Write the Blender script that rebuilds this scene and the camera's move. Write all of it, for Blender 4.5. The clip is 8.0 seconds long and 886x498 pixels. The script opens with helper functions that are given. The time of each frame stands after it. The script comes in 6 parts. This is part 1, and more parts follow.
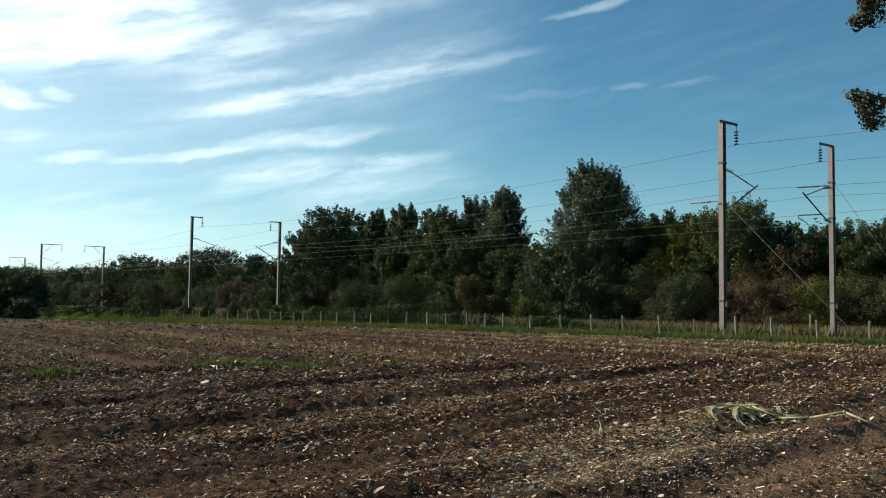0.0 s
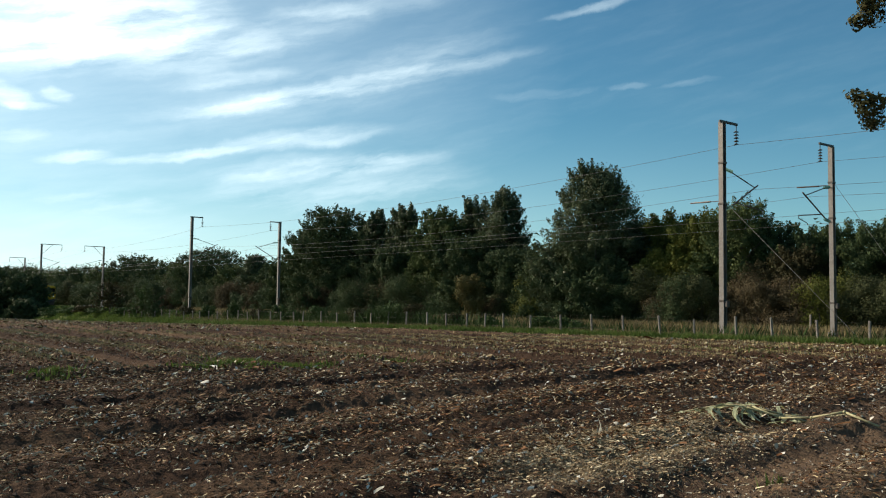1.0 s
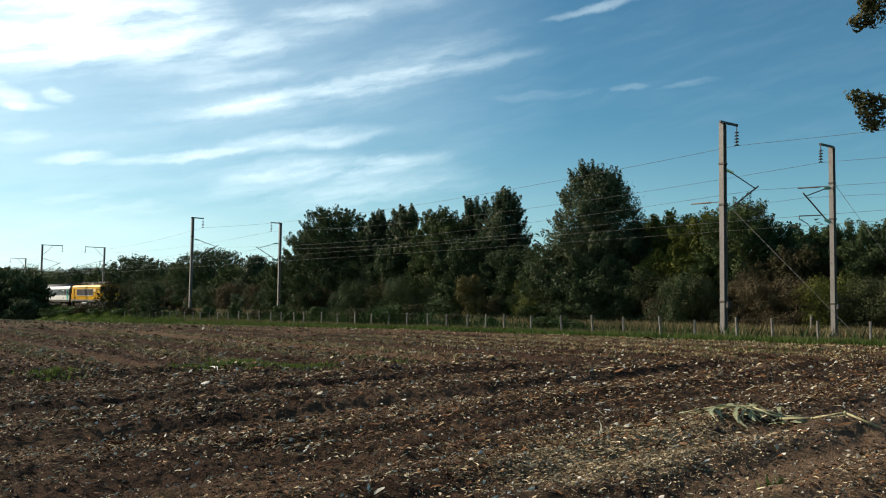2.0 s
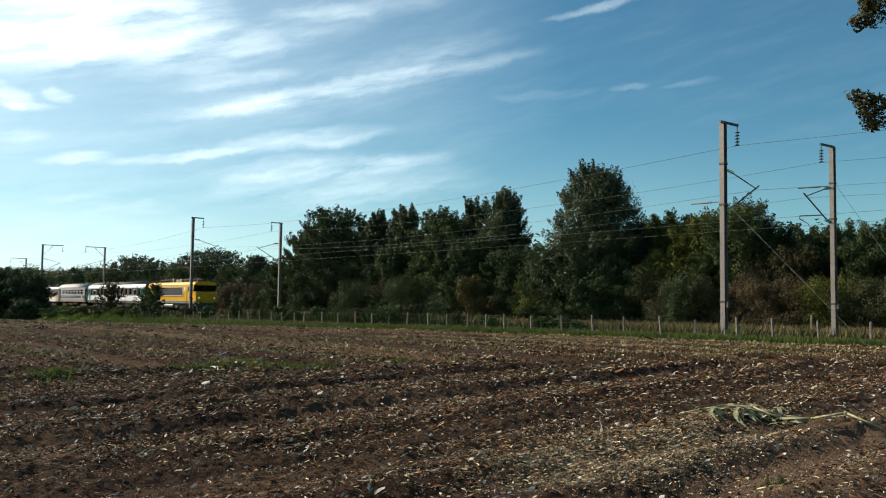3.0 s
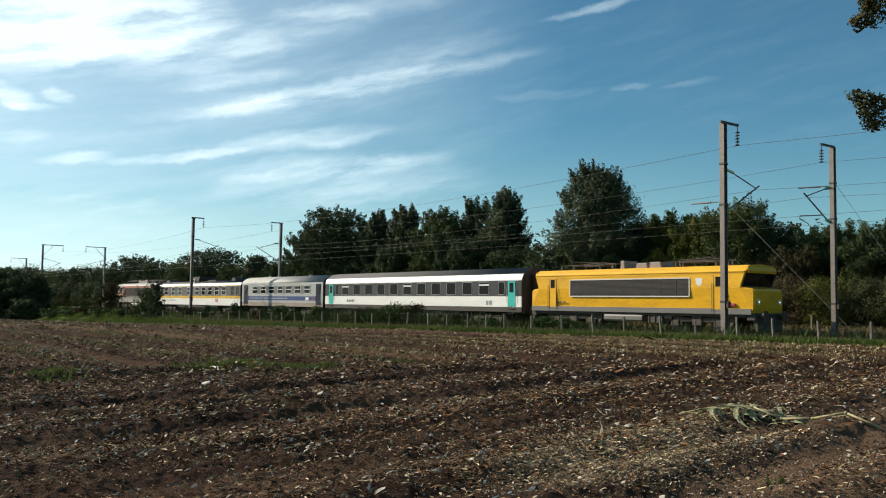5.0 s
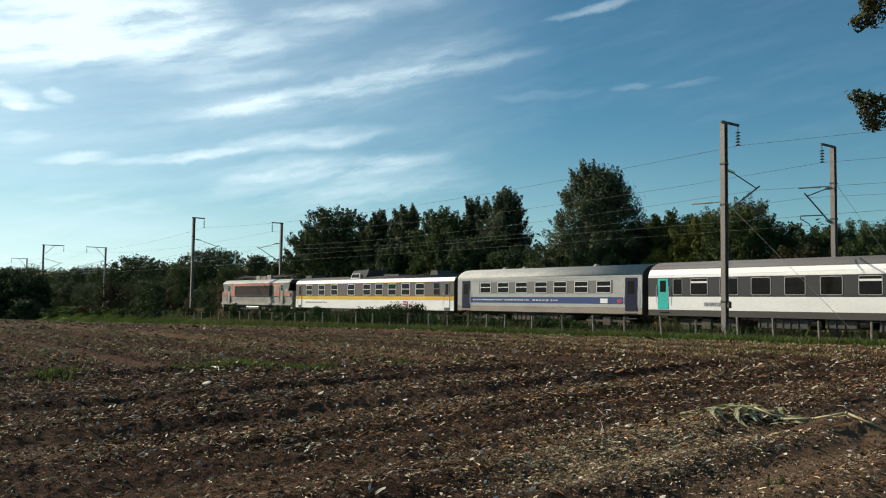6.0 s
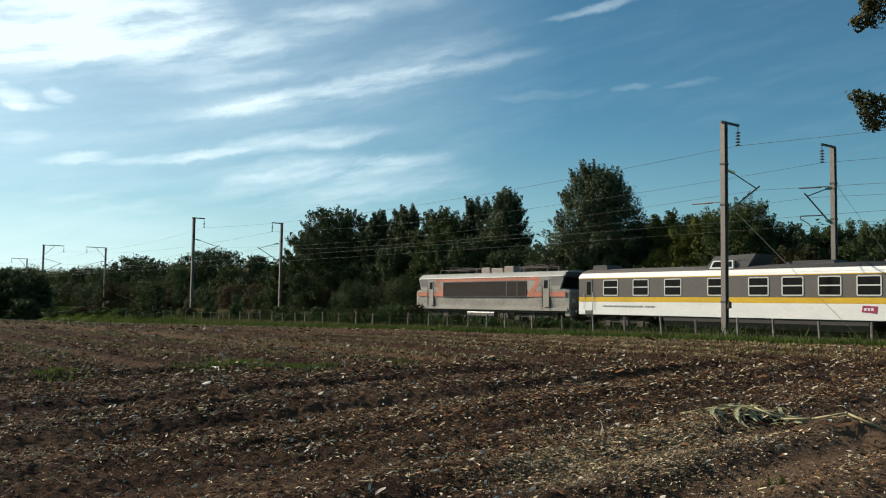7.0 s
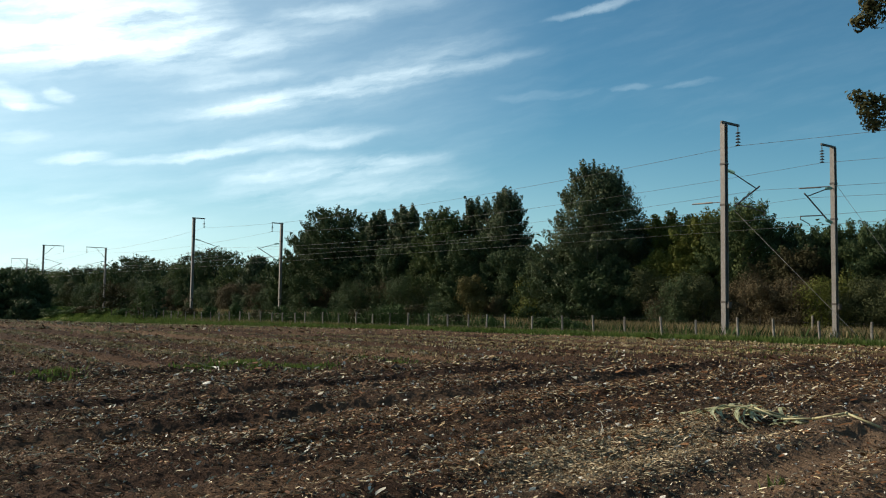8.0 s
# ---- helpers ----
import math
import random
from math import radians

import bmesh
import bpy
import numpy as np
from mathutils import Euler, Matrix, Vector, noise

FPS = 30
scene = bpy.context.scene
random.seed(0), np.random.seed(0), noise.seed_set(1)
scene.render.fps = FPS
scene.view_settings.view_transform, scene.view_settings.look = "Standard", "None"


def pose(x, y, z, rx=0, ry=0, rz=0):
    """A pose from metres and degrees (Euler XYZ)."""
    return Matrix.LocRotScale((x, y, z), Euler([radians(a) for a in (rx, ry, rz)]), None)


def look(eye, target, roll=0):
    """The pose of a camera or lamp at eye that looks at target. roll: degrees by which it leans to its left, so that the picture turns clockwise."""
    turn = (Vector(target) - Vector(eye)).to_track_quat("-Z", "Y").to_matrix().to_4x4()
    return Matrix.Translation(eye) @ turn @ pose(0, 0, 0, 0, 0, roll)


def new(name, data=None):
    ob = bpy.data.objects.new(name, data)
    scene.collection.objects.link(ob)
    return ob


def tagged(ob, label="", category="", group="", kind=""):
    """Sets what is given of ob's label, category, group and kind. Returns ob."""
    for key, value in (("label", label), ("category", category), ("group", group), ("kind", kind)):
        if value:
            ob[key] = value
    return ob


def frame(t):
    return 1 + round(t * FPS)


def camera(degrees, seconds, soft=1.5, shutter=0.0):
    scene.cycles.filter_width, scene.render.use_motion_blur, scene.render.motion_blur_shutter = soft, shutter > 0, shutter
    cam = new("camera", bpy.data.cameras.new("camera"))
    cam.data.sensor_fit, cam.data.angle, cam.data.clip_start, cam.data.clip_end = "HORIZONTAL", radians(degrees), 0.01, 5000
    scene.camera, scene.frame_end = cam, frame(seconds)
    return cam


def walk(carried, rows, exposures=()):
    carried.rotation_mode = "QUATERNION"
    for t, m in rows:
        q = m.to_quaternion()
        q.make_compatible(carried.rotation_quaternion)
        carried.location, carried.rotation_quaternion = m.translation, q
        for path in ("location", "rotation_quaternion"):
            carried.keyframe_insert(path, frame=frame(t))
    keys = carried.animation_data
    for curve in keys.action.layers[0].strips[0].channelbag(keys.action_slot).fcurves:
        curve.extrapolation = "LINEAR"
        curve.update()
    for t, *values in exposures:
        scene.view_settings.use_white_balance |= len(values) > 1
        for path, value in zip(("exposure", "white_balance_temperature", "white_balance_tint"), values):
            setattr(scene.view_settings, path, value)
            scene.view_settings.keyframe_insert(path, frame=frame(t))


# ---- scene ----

# The track runs along X (the train travels towards +X), Y points away from the camera across the track, rail top is z = 0.
HEADING, PITCH, LEAN, EYE = 52.304, 3.551, 0.785, (0.0, 0.0, 1.454)


def aim(left, up):
    h, p = radians(HEADING + left), radians(PITCH + up)
    ahead = Vector((-math.sin(h) * math.cos(p), math.cos(h) * math.cos(p), math.sin(p)))
    return look(EYE, Vector(EYE) + ahead, LEAN)


cam = camera(53.65, 8.0, soft=1.1)
walk(cam, [(0.0, aim(0, 0)), (1.0, aim(0, 0)), (1.6, aim(0.02, 0.04)), (3.0, aim(0.06, 0.045)), (4.5, aim(0.06, 0.045)),
           (6.0, aim(0.105, 0.05)), (7.0, aim(0.108, 0.06)), (8.0, aim(0.108, 0.065))],
     exposures=[(0.0, 0.47), (3.5, 0.46), (4.5, 0.43), (5.8, 0.28), (7.2, 0.28), (8.0, 0.42)])

# ---------------------------------------------------------------- light
SUN_HEADING, SUN_HEIGHT = 117.0, 29.0          # degrees to the left of +Y, and above the horizon
world = bpy.data.worlds.new("sky")
scene.world = world
world.use_nodes = True
wn, wl = world.node_tree.nodes, world.node_tree.links
wn.clear()


def wnode(kind, **values):
    n = wn.new(kind)
    for key, value in values.items():
        n.inputs[key].default_value = value
    return n


def wmath(op, a, b=None, c=None):
    n = wn.new("ShaderNodeMath")
    n.operation = op
    for i, value in enumerate((a, b, c)):
        if value is None:
            continue
        if isinstance(value, (int, float)):
            n.inputs[i].default_value = value
        else:
            wl.new(value, n.inputs[i])
    return n.outputs[0]


sky = wn.new("ShaderNodeTexSky")
sky.sky_type, sky.sun_disc = "NISHITA", False
sky.sun_elevation, sky.sun_rotation = radians(SUN_HEIGHT), radians(-SUN_HEADING)
sky.air_density, sky.dust_density, sky.ozone_density = 1.0, 0.25, 1.4
coords = wn.new("ShaderNodeTexCoord")
split = wn.new("ShaderNodeSeparateXYZ")
wl.new(coords.outputs["Generated"], split.inputs[0])
# heading to the right of the camera's first heading, and height, in degrees
heading = wmath("ADD", wmath("MULTIPLY", wmath("ARCTAN2", split.outputs["X"], split.outputs["Y"]), 57.2958), HEADING)
height = wmath("MULTIPLY", wmath("ARCSINE", split.outputs["Z"]), 57.2958)
plane = wn.new("ShaderNodeCombineXYZ")
wl.new(heading, plane.inputs[0]), wl.new(height, plane.inputs[1])
warp = wnode("ShaderNodeTexNoise", Scale=0.3, Detail=6.0, Roughness=0.62)
wl.new(plane.outputs[0], warp.inputs["Vector"])
shift = wn.new("ShaderNodeVectorMath")
shift.operation = "MULTIPLY_ADD"
shift.inputs[1].default_value, shift.inputs[2].default_value = (2.4, 0.95, 0.0), (-1.2, -0.475, 0.0)
wl.new(warp.outputs["Color"], shift.inputs[0])
warped = wn.new("ShaderNodeVectorMath")
wl.new(plane.outputs[0], warped.inputs[0]), wl.new(shift.outputs[0], warped.inputs[1])
# cirrus streaks: heading, height, half length, half width, slope, density
STREAKS = [(-6.3, 13.9, 13.3, 0.69, 11.7, 0.5), (-8.5, 13.4, 11.4, 1.71, 12, 0.2), (-11.4, 12.6, 6.5, 0.51, 11, 0.35), (-17.2, 9.0, 5.0, 0.37, 9.5, 0.6),
           (-9.1, 10.5, 5.9, 0.77, 9, 0.55), (-7.3, 8.9, 8.4, 0.96, 6, 0.42), (-6.9, 7.5, 9.7, 2.19, 4, 0.35), (-25.6, 15.9, 6.1, 3.13, 8, 0.95),
           (-19.5, 16.7, 6.1, 2.34, 10, 0.95), (-23.7, 14.7, 7.4, 0.83, 5, 0.6), (-15.3, 15.2, 6.8, 1.02, 14, 0.4), (-11.5, 16.9, 7.3, 1.45, 12, 0.32),
           (-14.2, 13.9, 4.7, 0.58, 10, 0.35), (-5.6, 18.8, 6.2, 0.83, 8, 0.22), (-1.1, 16.1, 6.2, 1.07, 10, 0.22),
           (-26.8, 11.9, 1.3, 0.74, -20, 0.62), (-24.3, 12.1, 1.2, 0.49, -8, 0.5), (-25.7, 11.3, 1.9, 0.3, 0, 0.5), (-23.1, 8.5, 2.4, 0.39, 8, 0.55),
           (-26.4, 9.6, 1.9, 0.5, 3, 0.3), (9.9, 18.9, 3.7, 0.33, 11, 0.38), (6.4, 13.6, 4.0, 0.34, 4, 0.12), (12.2, 13.9, 1.4, 0.25, 2, 0.17),
           (15.9, 14.0, 2.1, 0.24, 5, 0.15), (-20.8, 5.8, 4.8, 0.56, 0, 0.25), (-20.1, 4.7, 6.5, 1.01, 0, 0.2), (-36.0, 17.0, 8.0, 7.0, 10.0, 0.9)]
total = None
for at, up, long_half, wide_half, slope, dense in STREAKS:
    m = wn.new("ShaderNodeMapping")
    m.vector_type = "TEXTURE"
    m.inputs["Location"].default_value = (at, up, 0)
    m.inputs["Rotation"].default_value = (0, 0, radians(slope))
    m.inputs["Scale"].default_value = (long_half, wide_half, 1)
    wl.new(warped.outputs[0], m.inputs["Vector"])
    dot = wn.new("ShaderNodeVectorMath")
    dot.operation = "DOT_PRODUCT"
    wl.new(m.outputs[0], dot.inputs[0]), wl.new(m.outputs[0], dot.inputs[1])
    fall = wn.new("ShaderNodeMapRange")
    fall.interpolation_type = "SMOOTHSTEP"
    fall.inputs["From Min"].default_value, fall.inputs["From Max"].default_value = 1.25, 0.0
    fall.inputs["To Min"].default_value, fall.inputs["To Max"].default_value = 0.0, dense
    wl.new(dot.outputs["Value"], fall.inputs["Value"])
    total = fall.outputs[0] if total is None else wmath("ADD", total, fall.outputs[0])
comb = wn.new("ShaderNodeMapping")
comb.vector_type = "TEXTURE"
comb.inputs["Rotation"].default_value, comb.inputs["Scale"].default_value = (0, 0, radians(12)), (4.5, 0.75, 1.0)
wl.new(warped.outputs[0], comb.inputs["Vector"])
wisps = wnode("ShaderNodeTexNoise", Scale=0.6, Detail=7.0, Roughness=0.6)
wl.new(comb.outputs[0], wisps.inputs["Vector"])
grain = wn.new("ShaderNodeMapRange")
grain.inputs["From Min"].default_value, grain.inputs["From Max"].default_value = 0.3, 0.68
wl.new(wisps.outputs["Fac"], grain.inputs["Value"])
thin = wmath("MULTIPLY", wmath("POWER", grain.outputs[0], 2.0), 0.035)
cover = wmath("MINIMUM", wmath("ADD", wmath("MULTIPLY", total, wmath("MULTIPLY_ADD", grain.outputs[0], 0.72, 0.06)), thin), 0.84)
haze = wn.new("ShaderNodeMapRange")
haze.interpolation_type = "SMOOTHSTEP"
for key, value in (("From Min", 13.0), ("From Max", 0.0), ("To Min", 0.0), ("To Max", 0.42)):
    haze.inputs[key].default_value = value
wl.new(height, haze.inputs["Value"])
veil = wn.new("ShaderNodeMapRange")
for key, value in (("From Min", 8.0), ("From Max", -34.0), ("To Min", 0.0), ("To Max", 0.54)):
    veil.inputs[key].default_value = value
wl.new(heading, veil.inputs["Value"])
cover = wmath("ADD", cover, wmath("MULTIPLY", veil.outputs[0], wmath("MULTIPLY_ADD", grain.outputs[0], 0.25, 0.75)))
side = wn.new("ShaderNodeMapRange")
for key, value in (("From Min", 22.0), ("From Max", -24.0), ("To Min", 0.45), ("To Max", 1.7)):
    side.inputs[key].default_value = value
wl.new(heading, side.inputs["Value"])
cover = wmath("MAXIMUM", cover, wmath("MULTIPLY", wmath("MULTIPLY", wmath("ADD", cover, 0.55), haze.outputs[0]), side.outputs[0]))
cover = wmath("MULTIPLY", wmath("MINIMUM", cover, 0.95), wmath("GREATER_THAN", height, 0.0))
blend = wn.new("ShaderNodeMix")
blend.data_type = "RGBA"
wl.new(cover, blend.inputs["Factor"])
tint = wn.new("ShaderNodeMix")
tint.data_type, tint.blend_type = "RGBA", "MULTIPLY"
tint.inputs["Factor"].default_value, tint.inputs["B"].default_value = 1.0, (0.49, 0.92, 1.0, 1)
wl.new(sky.outputs[0], tint.inputs["A"])
wl.new(tint.outputs["Result"], blend.inputs["A"])
CLOUD = (11.6, 13.8, 14.5, 1)
blend.inputs["B"].default_value = CLOUD
back = wn.new("ShaderNodeBackground")
back.inputs["Strength"].default_value = 0.0685
wl.new(blend.outputs["Result"], back.inputs["Color"])
wl.new(back.outputs[0], wn.new("ShaderNodeOutputWorld").inputs[0])

lamp = bpy.data.lights.new("sun", "SUN")
lamp.energy, lamp.angle, lamp.color = 5.0, radians(0.55), (1.0, 0.87, 0.69)
sun = new("sun", lamp)
sh, se = radians(SUN_HEADING), radians(SUN_HEIGHT)
to_sun = Vector((-math.sin(sh) * math.cos(se), math.cos(sh) * math.cos(se), math.sin(se)))
sun.matrix_world = look(to_sun * 50, (0, 0, 0))


# ---------------------------------------------------------------- materials
def material(name, base, rough=0.7, other=None, scale=3.0, fine=25.0, mix=0.5, bump=0.0, metal=0.0, stretch=(1, 1, 1), spec=0.5, island=0.0, piece=0.0):
    """A surface of two colours mixed by a coarse and a fine noise, with relief."""
    m = bpy.data.materials.new(name)
    m.use_nodes = True
    n, l = m.node_tree.nodes, m.node_tree.links
    b = n["Principled BSDF"]
    other = other or tuple(c * 0.72 for c in base)
    tc, mp = n.new("ShaderNodeTexCoord"), n.new("ShaderNodeMapping")
    mp.inputs["Scale"].default_value = stretch
    l.new(tc.outputs["Object"], mp.inputs["Vector"])
    a, f = n.new("ShaderNodeTexNoise"), n.new("ShaderNodeTexNoise")
    a.inputs["Scale"].default_value, a.inputs["Detail"].default_value = scale, 4
    f.inputs["Scale"].default_value, f.inputs["Detail"].default_value = fine, 3
    l.new(mp.outputs[0], a.inputs["Vector"]), l.new(mp.outputs[0], f.inputs["Vector"])
    s = n.new("ShaderNodeMath")
    s.operation = "ADD"
    l.new(a.outputs["Fac"], s.inputs[0]), l.new(f.outputs["Fac"], s.inputs[1])
    r = n.new("ShaderNodeMapRange")
    r.inputs["From Min"].default_value, r.inputs["From Max"].default_value = 0.75, 1.25
    r.inputs["To Min"].default_value, r.inputs["To Max"].default_value = 0.5 - mix / 2, 0.5 + mix / 2
    l.new(s.outputs[0], r.inputs["Value"])
    fac = r.outputs[0]
    if island or piece:
        src = n.new("ShaderNodeNewGeometry").outputs["Random Per Island"] if island else n.new("ShaderNodeObjectInfo").outputs["Random"]
        k = n.new("ShaderNodeMath")
        k.operation, k.inputs[1].default_value = "MULTIPLY_ADD", island or piece
        l.new(src, k.inputs[0]), l.new(fac, k.inputs[2])
        fac = k.outputs[0]
    c = n.new("ShaderNodeMix")
    c.data_type = "RGBA"
    c.inputs["A"].default_value, c.inputs["B"].default_value = (*base, 1), (*other, 1)
    l.new(fac, c.inputs["Factor"]), l.new(c.outputs["Result"], b.inputs["Base Color"])
    b.inputs["Roughness"].default_value, b.inputs["Metallic"].default_value = rough, metal
    b.inputs["Specular IOR Level"].default_value = spec
    if bump:
        bp = n.new("ShaderNodeBump")
        bp.inputs["Strength"].default_value, bp.inputs["Distance"].default_value = 0.6, bump
        l.new(s.outputs[0], bp.inputs["Height"]), l.new(bp.outputs[0], b.inputs["Normal"])
    return m


def leafy(name, dark, light, gloss=0.72, through_light=0.16):
    """Leaves: each one a shade of its own, lit from both sides."""
    m = bpy.data.materials.new(name)
    m.use_nodes = True
    n, l = m.node_tree.nodes, m.node_tree.links
    b = n["Principled BSDF"]
    g = n.new("ShaderNodeNewGeometry")
    tc, a = n.new("ShaderNodeTexCoord"), n.new("ShaderNodeTexNoise")
    a.inputs["Scale"].default_value, a.inputs["Detail"].default_value = 0.7, 2
    l.new(tc.outputs["Object"], a.inputs["Vector"])
    k = n.new("ShaderNodeMath")
    k.operation = "MULTIPLY_ADD"
    k.inputs[1].default_value = 0.24
    l.new(g.outputs["Random Per Island"], k.inputs[0])
    r = n.new("ShaderNodeMapRange")
    r.inputs["From Min"].default_value, r.inputs["From Max"].default_value = 0.3, 0.7
    r.inputs["To Min"].default_value, r.inputs["To Max"].default_value = 0.0, 0.62
    l.new(a.outputs["Fac"], r.inputs["Value"]), l.new(r.outputs[0], k.inputs[2])
    c = n.new("ShaderNodeMix")
    c.data_type = "RGBA"
    c.inputs["A"].default_value, c.inputs["B"].default_value = (*dark, 1), (*light, 1)
    l.new(k.outputs[0], c.inputs["Factor"]), l.new(c.outputs["Result"], b.inputs["Base Color"])
    b.inputs["Roughness"].default_value = gloss
    b.inputs["Specular IOR Level"].default_value = 0.08
    t, x = n.new("ShaderNodeBsdfTranslucent"), n.new("ShaderNodeMixShader")
    x.inputs[0].default_value = through_light
    l.new(c.outputs["Result"], t.inputs["Color"])
    l.new(b.outputs[0], x.inputs[1]), l.new(t.outputs[0], x.inputs[2])
    l.new(x.outputs[0], n["Material Output"].inputs["Surface"])
    return m


LEAF_OAK = leafy("oak_leaf", (0.0386, 0.0584, 0.0222), (0.0994, 0.1222, 0.0431))
LEAF_DARK = leafy("dark_leaf", (0.0298, 0.0476, 0.0222), (0.0729, 0.0973, 0.0396))
LEAF_POPLAR = leafy("poplar_leaf", (0.0397, 0.0573, 0.0280), (0.0972, 0.1146, 0.0560), 0.5)
LEAF_OLIVE = leafy("olive_leaf", (0.0563, 0.0734, 0.0146), (0.1408, 0.1409, 0.0318))
LEAF_BROWN = leafy("brown_leaf", (0.0288, 0.0302, 0.0130), (0.0612, 0.0504, 0.0230))
LEAF_BROOM = leafy("broom_leaf", (0.0245, 0.0469, 0.0143), (0.0612, 0.0918, 0.0286))
BUSH_BROWN = leafy("bush_brown_leaf", (0.0504, 0.0431, 0.0220), (0.1103, 0.0813, 0.0450), 0.8, 0.12)
BUSH_GREEN = leafy("bush_green_leaf", (0.0357, 0.0451, 0.0200), (0.0819, 0.0862, 0.0380), 0.8, 0.12)
BUSH_ROUND = leafy("round_bush_leaf", (0.080, 0.070, 0.026), (0.150, 0.125, 0.050), 0.8, 0.12)
LEAF_AUTUMN = leafy("autumn_leaf", (0.034, 0.040, 0.016), (0.105, 0.088, 0.034))
GRASS = leafy("grass_blade", (0.0480, 0.0825, 0.0168), (0.1260, 0.1688, 0.0432), 0.5, 0.3)
GRASS_DRY = leafy("dry_grass", (0.130, 0.105, 0.050), (0.260, 0.205, 0.110), 0.6, 0.2)
BARK = material("bark", (0.085, 0.068, 0.050), 0.9, (0.045, 0.036, 0.028), 2.0, 14.0, 0.9, 0.02, stretch=(1, 1, 0.3))
CONCRETE = material("galvanised_steel", (0.22, 0.20, 0.18), 0.6, (0.15, 0.13, 0.118), 0.8, 9.0, 0.9, 0.002, 0.3)
IRON = material("dark_iron", (0.06, 0.058, 0.056), 0.55, (0.10, 0.075, 0.06), 4.0, 40.0, 0.8, 0.001, 0.6)
WIRE = material("wire_metal", (0.22, 0.20, 0.18), 0.45, None, 2.0, 9.0, 0.5, 0, 0.8)
GLASS_INSULATOR = material("insulator_glass", (0.10, 0.22, 0.19), 0.12, None, 4, 20, 0.4)
POST = material("fence_post", (0.28, 0.25, 0.21), 0.9, (0.12, 0.10, 0.085), 3.0, 30.0, 0.9, 0.006, piece=0.35)
RAIL = material("rail_steel", (0.17, 0.10, 0.07), 0.6, (0.10, 0.06, 0.045), 3, 20, 0.8, 0.002, 0.3)
BALLAST = material("ballast", (0.26, 0.20, 0.16), 0.95, (0.10, 0.075, 0.06), 2.0, 16.0, 1.0, 0.06)
SLEEPER = material("sleeper", (0.30, 0.28, 0.26), 0.9, None, 3, 20, 0.6, 0.004)


# ---------------------------------------------------------------- mesh helpers
def mesh_object(name, bm, mat, smooth=False):
    me = bpy.data.meshes.new(name)
    bm.normal_update()
    if smooth:
        for f in bm.faces:
            f.smooth = True
    bm.to_mesh(me)
    bm.free()
    me.materials.append(mat)
    return new(name, me)


def part(name, bm, mat, parent, label="", smooth=False):
    ob = mesh_object(name, bm, mat, smooth)
    ob.parent = parent
    return tagged(ob, label)


def again(ob, parent, x=0.0, y=0.0, z=0.0):
    """The same part once more under a parent, on the same mesh, moved."""
    o = ob.copy()
    scene.collection.objects.link(o)
    o.parent = parent
    o.matrix_basis = ob.matrix_basis @ Matrix.Translation((x, y, z))
    return o


def arrays(name, verts, faces, mat, parent=None):
    me = bpy.data.meshes.new(name)
    me.from_pydata(verts.tolist() if hasattr(verts, "tolist") else verts, [], faces.tolist() if hasattr(faces, "tolist") else faces)
    me.materials.append(mat)
    ob = new(name, me)
    ob.parent = parent
    return ob


def box(bm, x0, x1, y0, y1, z0, z1, bevel=0.0):
    r = bmesh.ops.create_cube(bm, size=1.0)
    vs = r["verts"]
    for v in vs:
        v.co = Vector(((x0 + x1) / 2 + v.co.x * (x1 - x0), (y0 + y1) / 2 + v.co.y * (y1 - y0), (z0 + z1) / 2 + v.co.z * (z1 - z0)))
    if bevel:
        es = list({e for v in vs for e in v.link_edges})
        bmesh.ops.bevel(bm, geom=es, offset=bevel, segments=1, affect="EDGES")
    return bm


def rod(bm, a, b, r0, r1=None, n=8):
    """A tapered round bar from a to b."""
    a, b = Vector(a), Vector(b)
    r1 = r0 if r1 is None else r1
    d = b - a
    m = Matrix.Translation((a + b) / 2) @ d.to_track_quat("Z", "Y").to_matrix().to_4x4()
    bmesh.ops.create_cone(bm, cap_ends=True, segments=n, radius1=r0, radius2=r1, depth=d.length, matrix=m)
    return bm


def prism(bm, profile, x0, x1):
    """A closed outline of (y, z) drawn out along x."""
    a = [bm.verts.new((x0, y, z)) for y, z in profile]
    b = [bm.verts.new((x1, y, z)) for y, z in profile]
    n = len(profile)
    for i in range(n):
        bm.faces.new((a[i], a[(i + 1) % n], b[(i + 1) % n], b[i]))
    bm.faces.new(a[::-1]), bm.faces.new(b)
    bmesh.ops.recalc_face_normals(bm, faces=bm.faces)
    return bm


def plate(bm, outline, y0, y1):
    """A closed outline of (x, z) with a thickness from y0 to y1."""
    a = [bm.verts.new((x, y0, z)) for x, z in outline]
    b = [bm.verts.new((x, y1, z)) for x, z in outline]
    n = len(outline)
    for i in range(n):
        bm.faces.new((a[i], a[(i + 1) % n], b[(i + 1) % n], b[i]))
    bm.faces.new(a[::-1]), bm.faces.new(b)
    bmesh.ops.recalc_face_normals(bm, faces=bm.faces)
    return bm


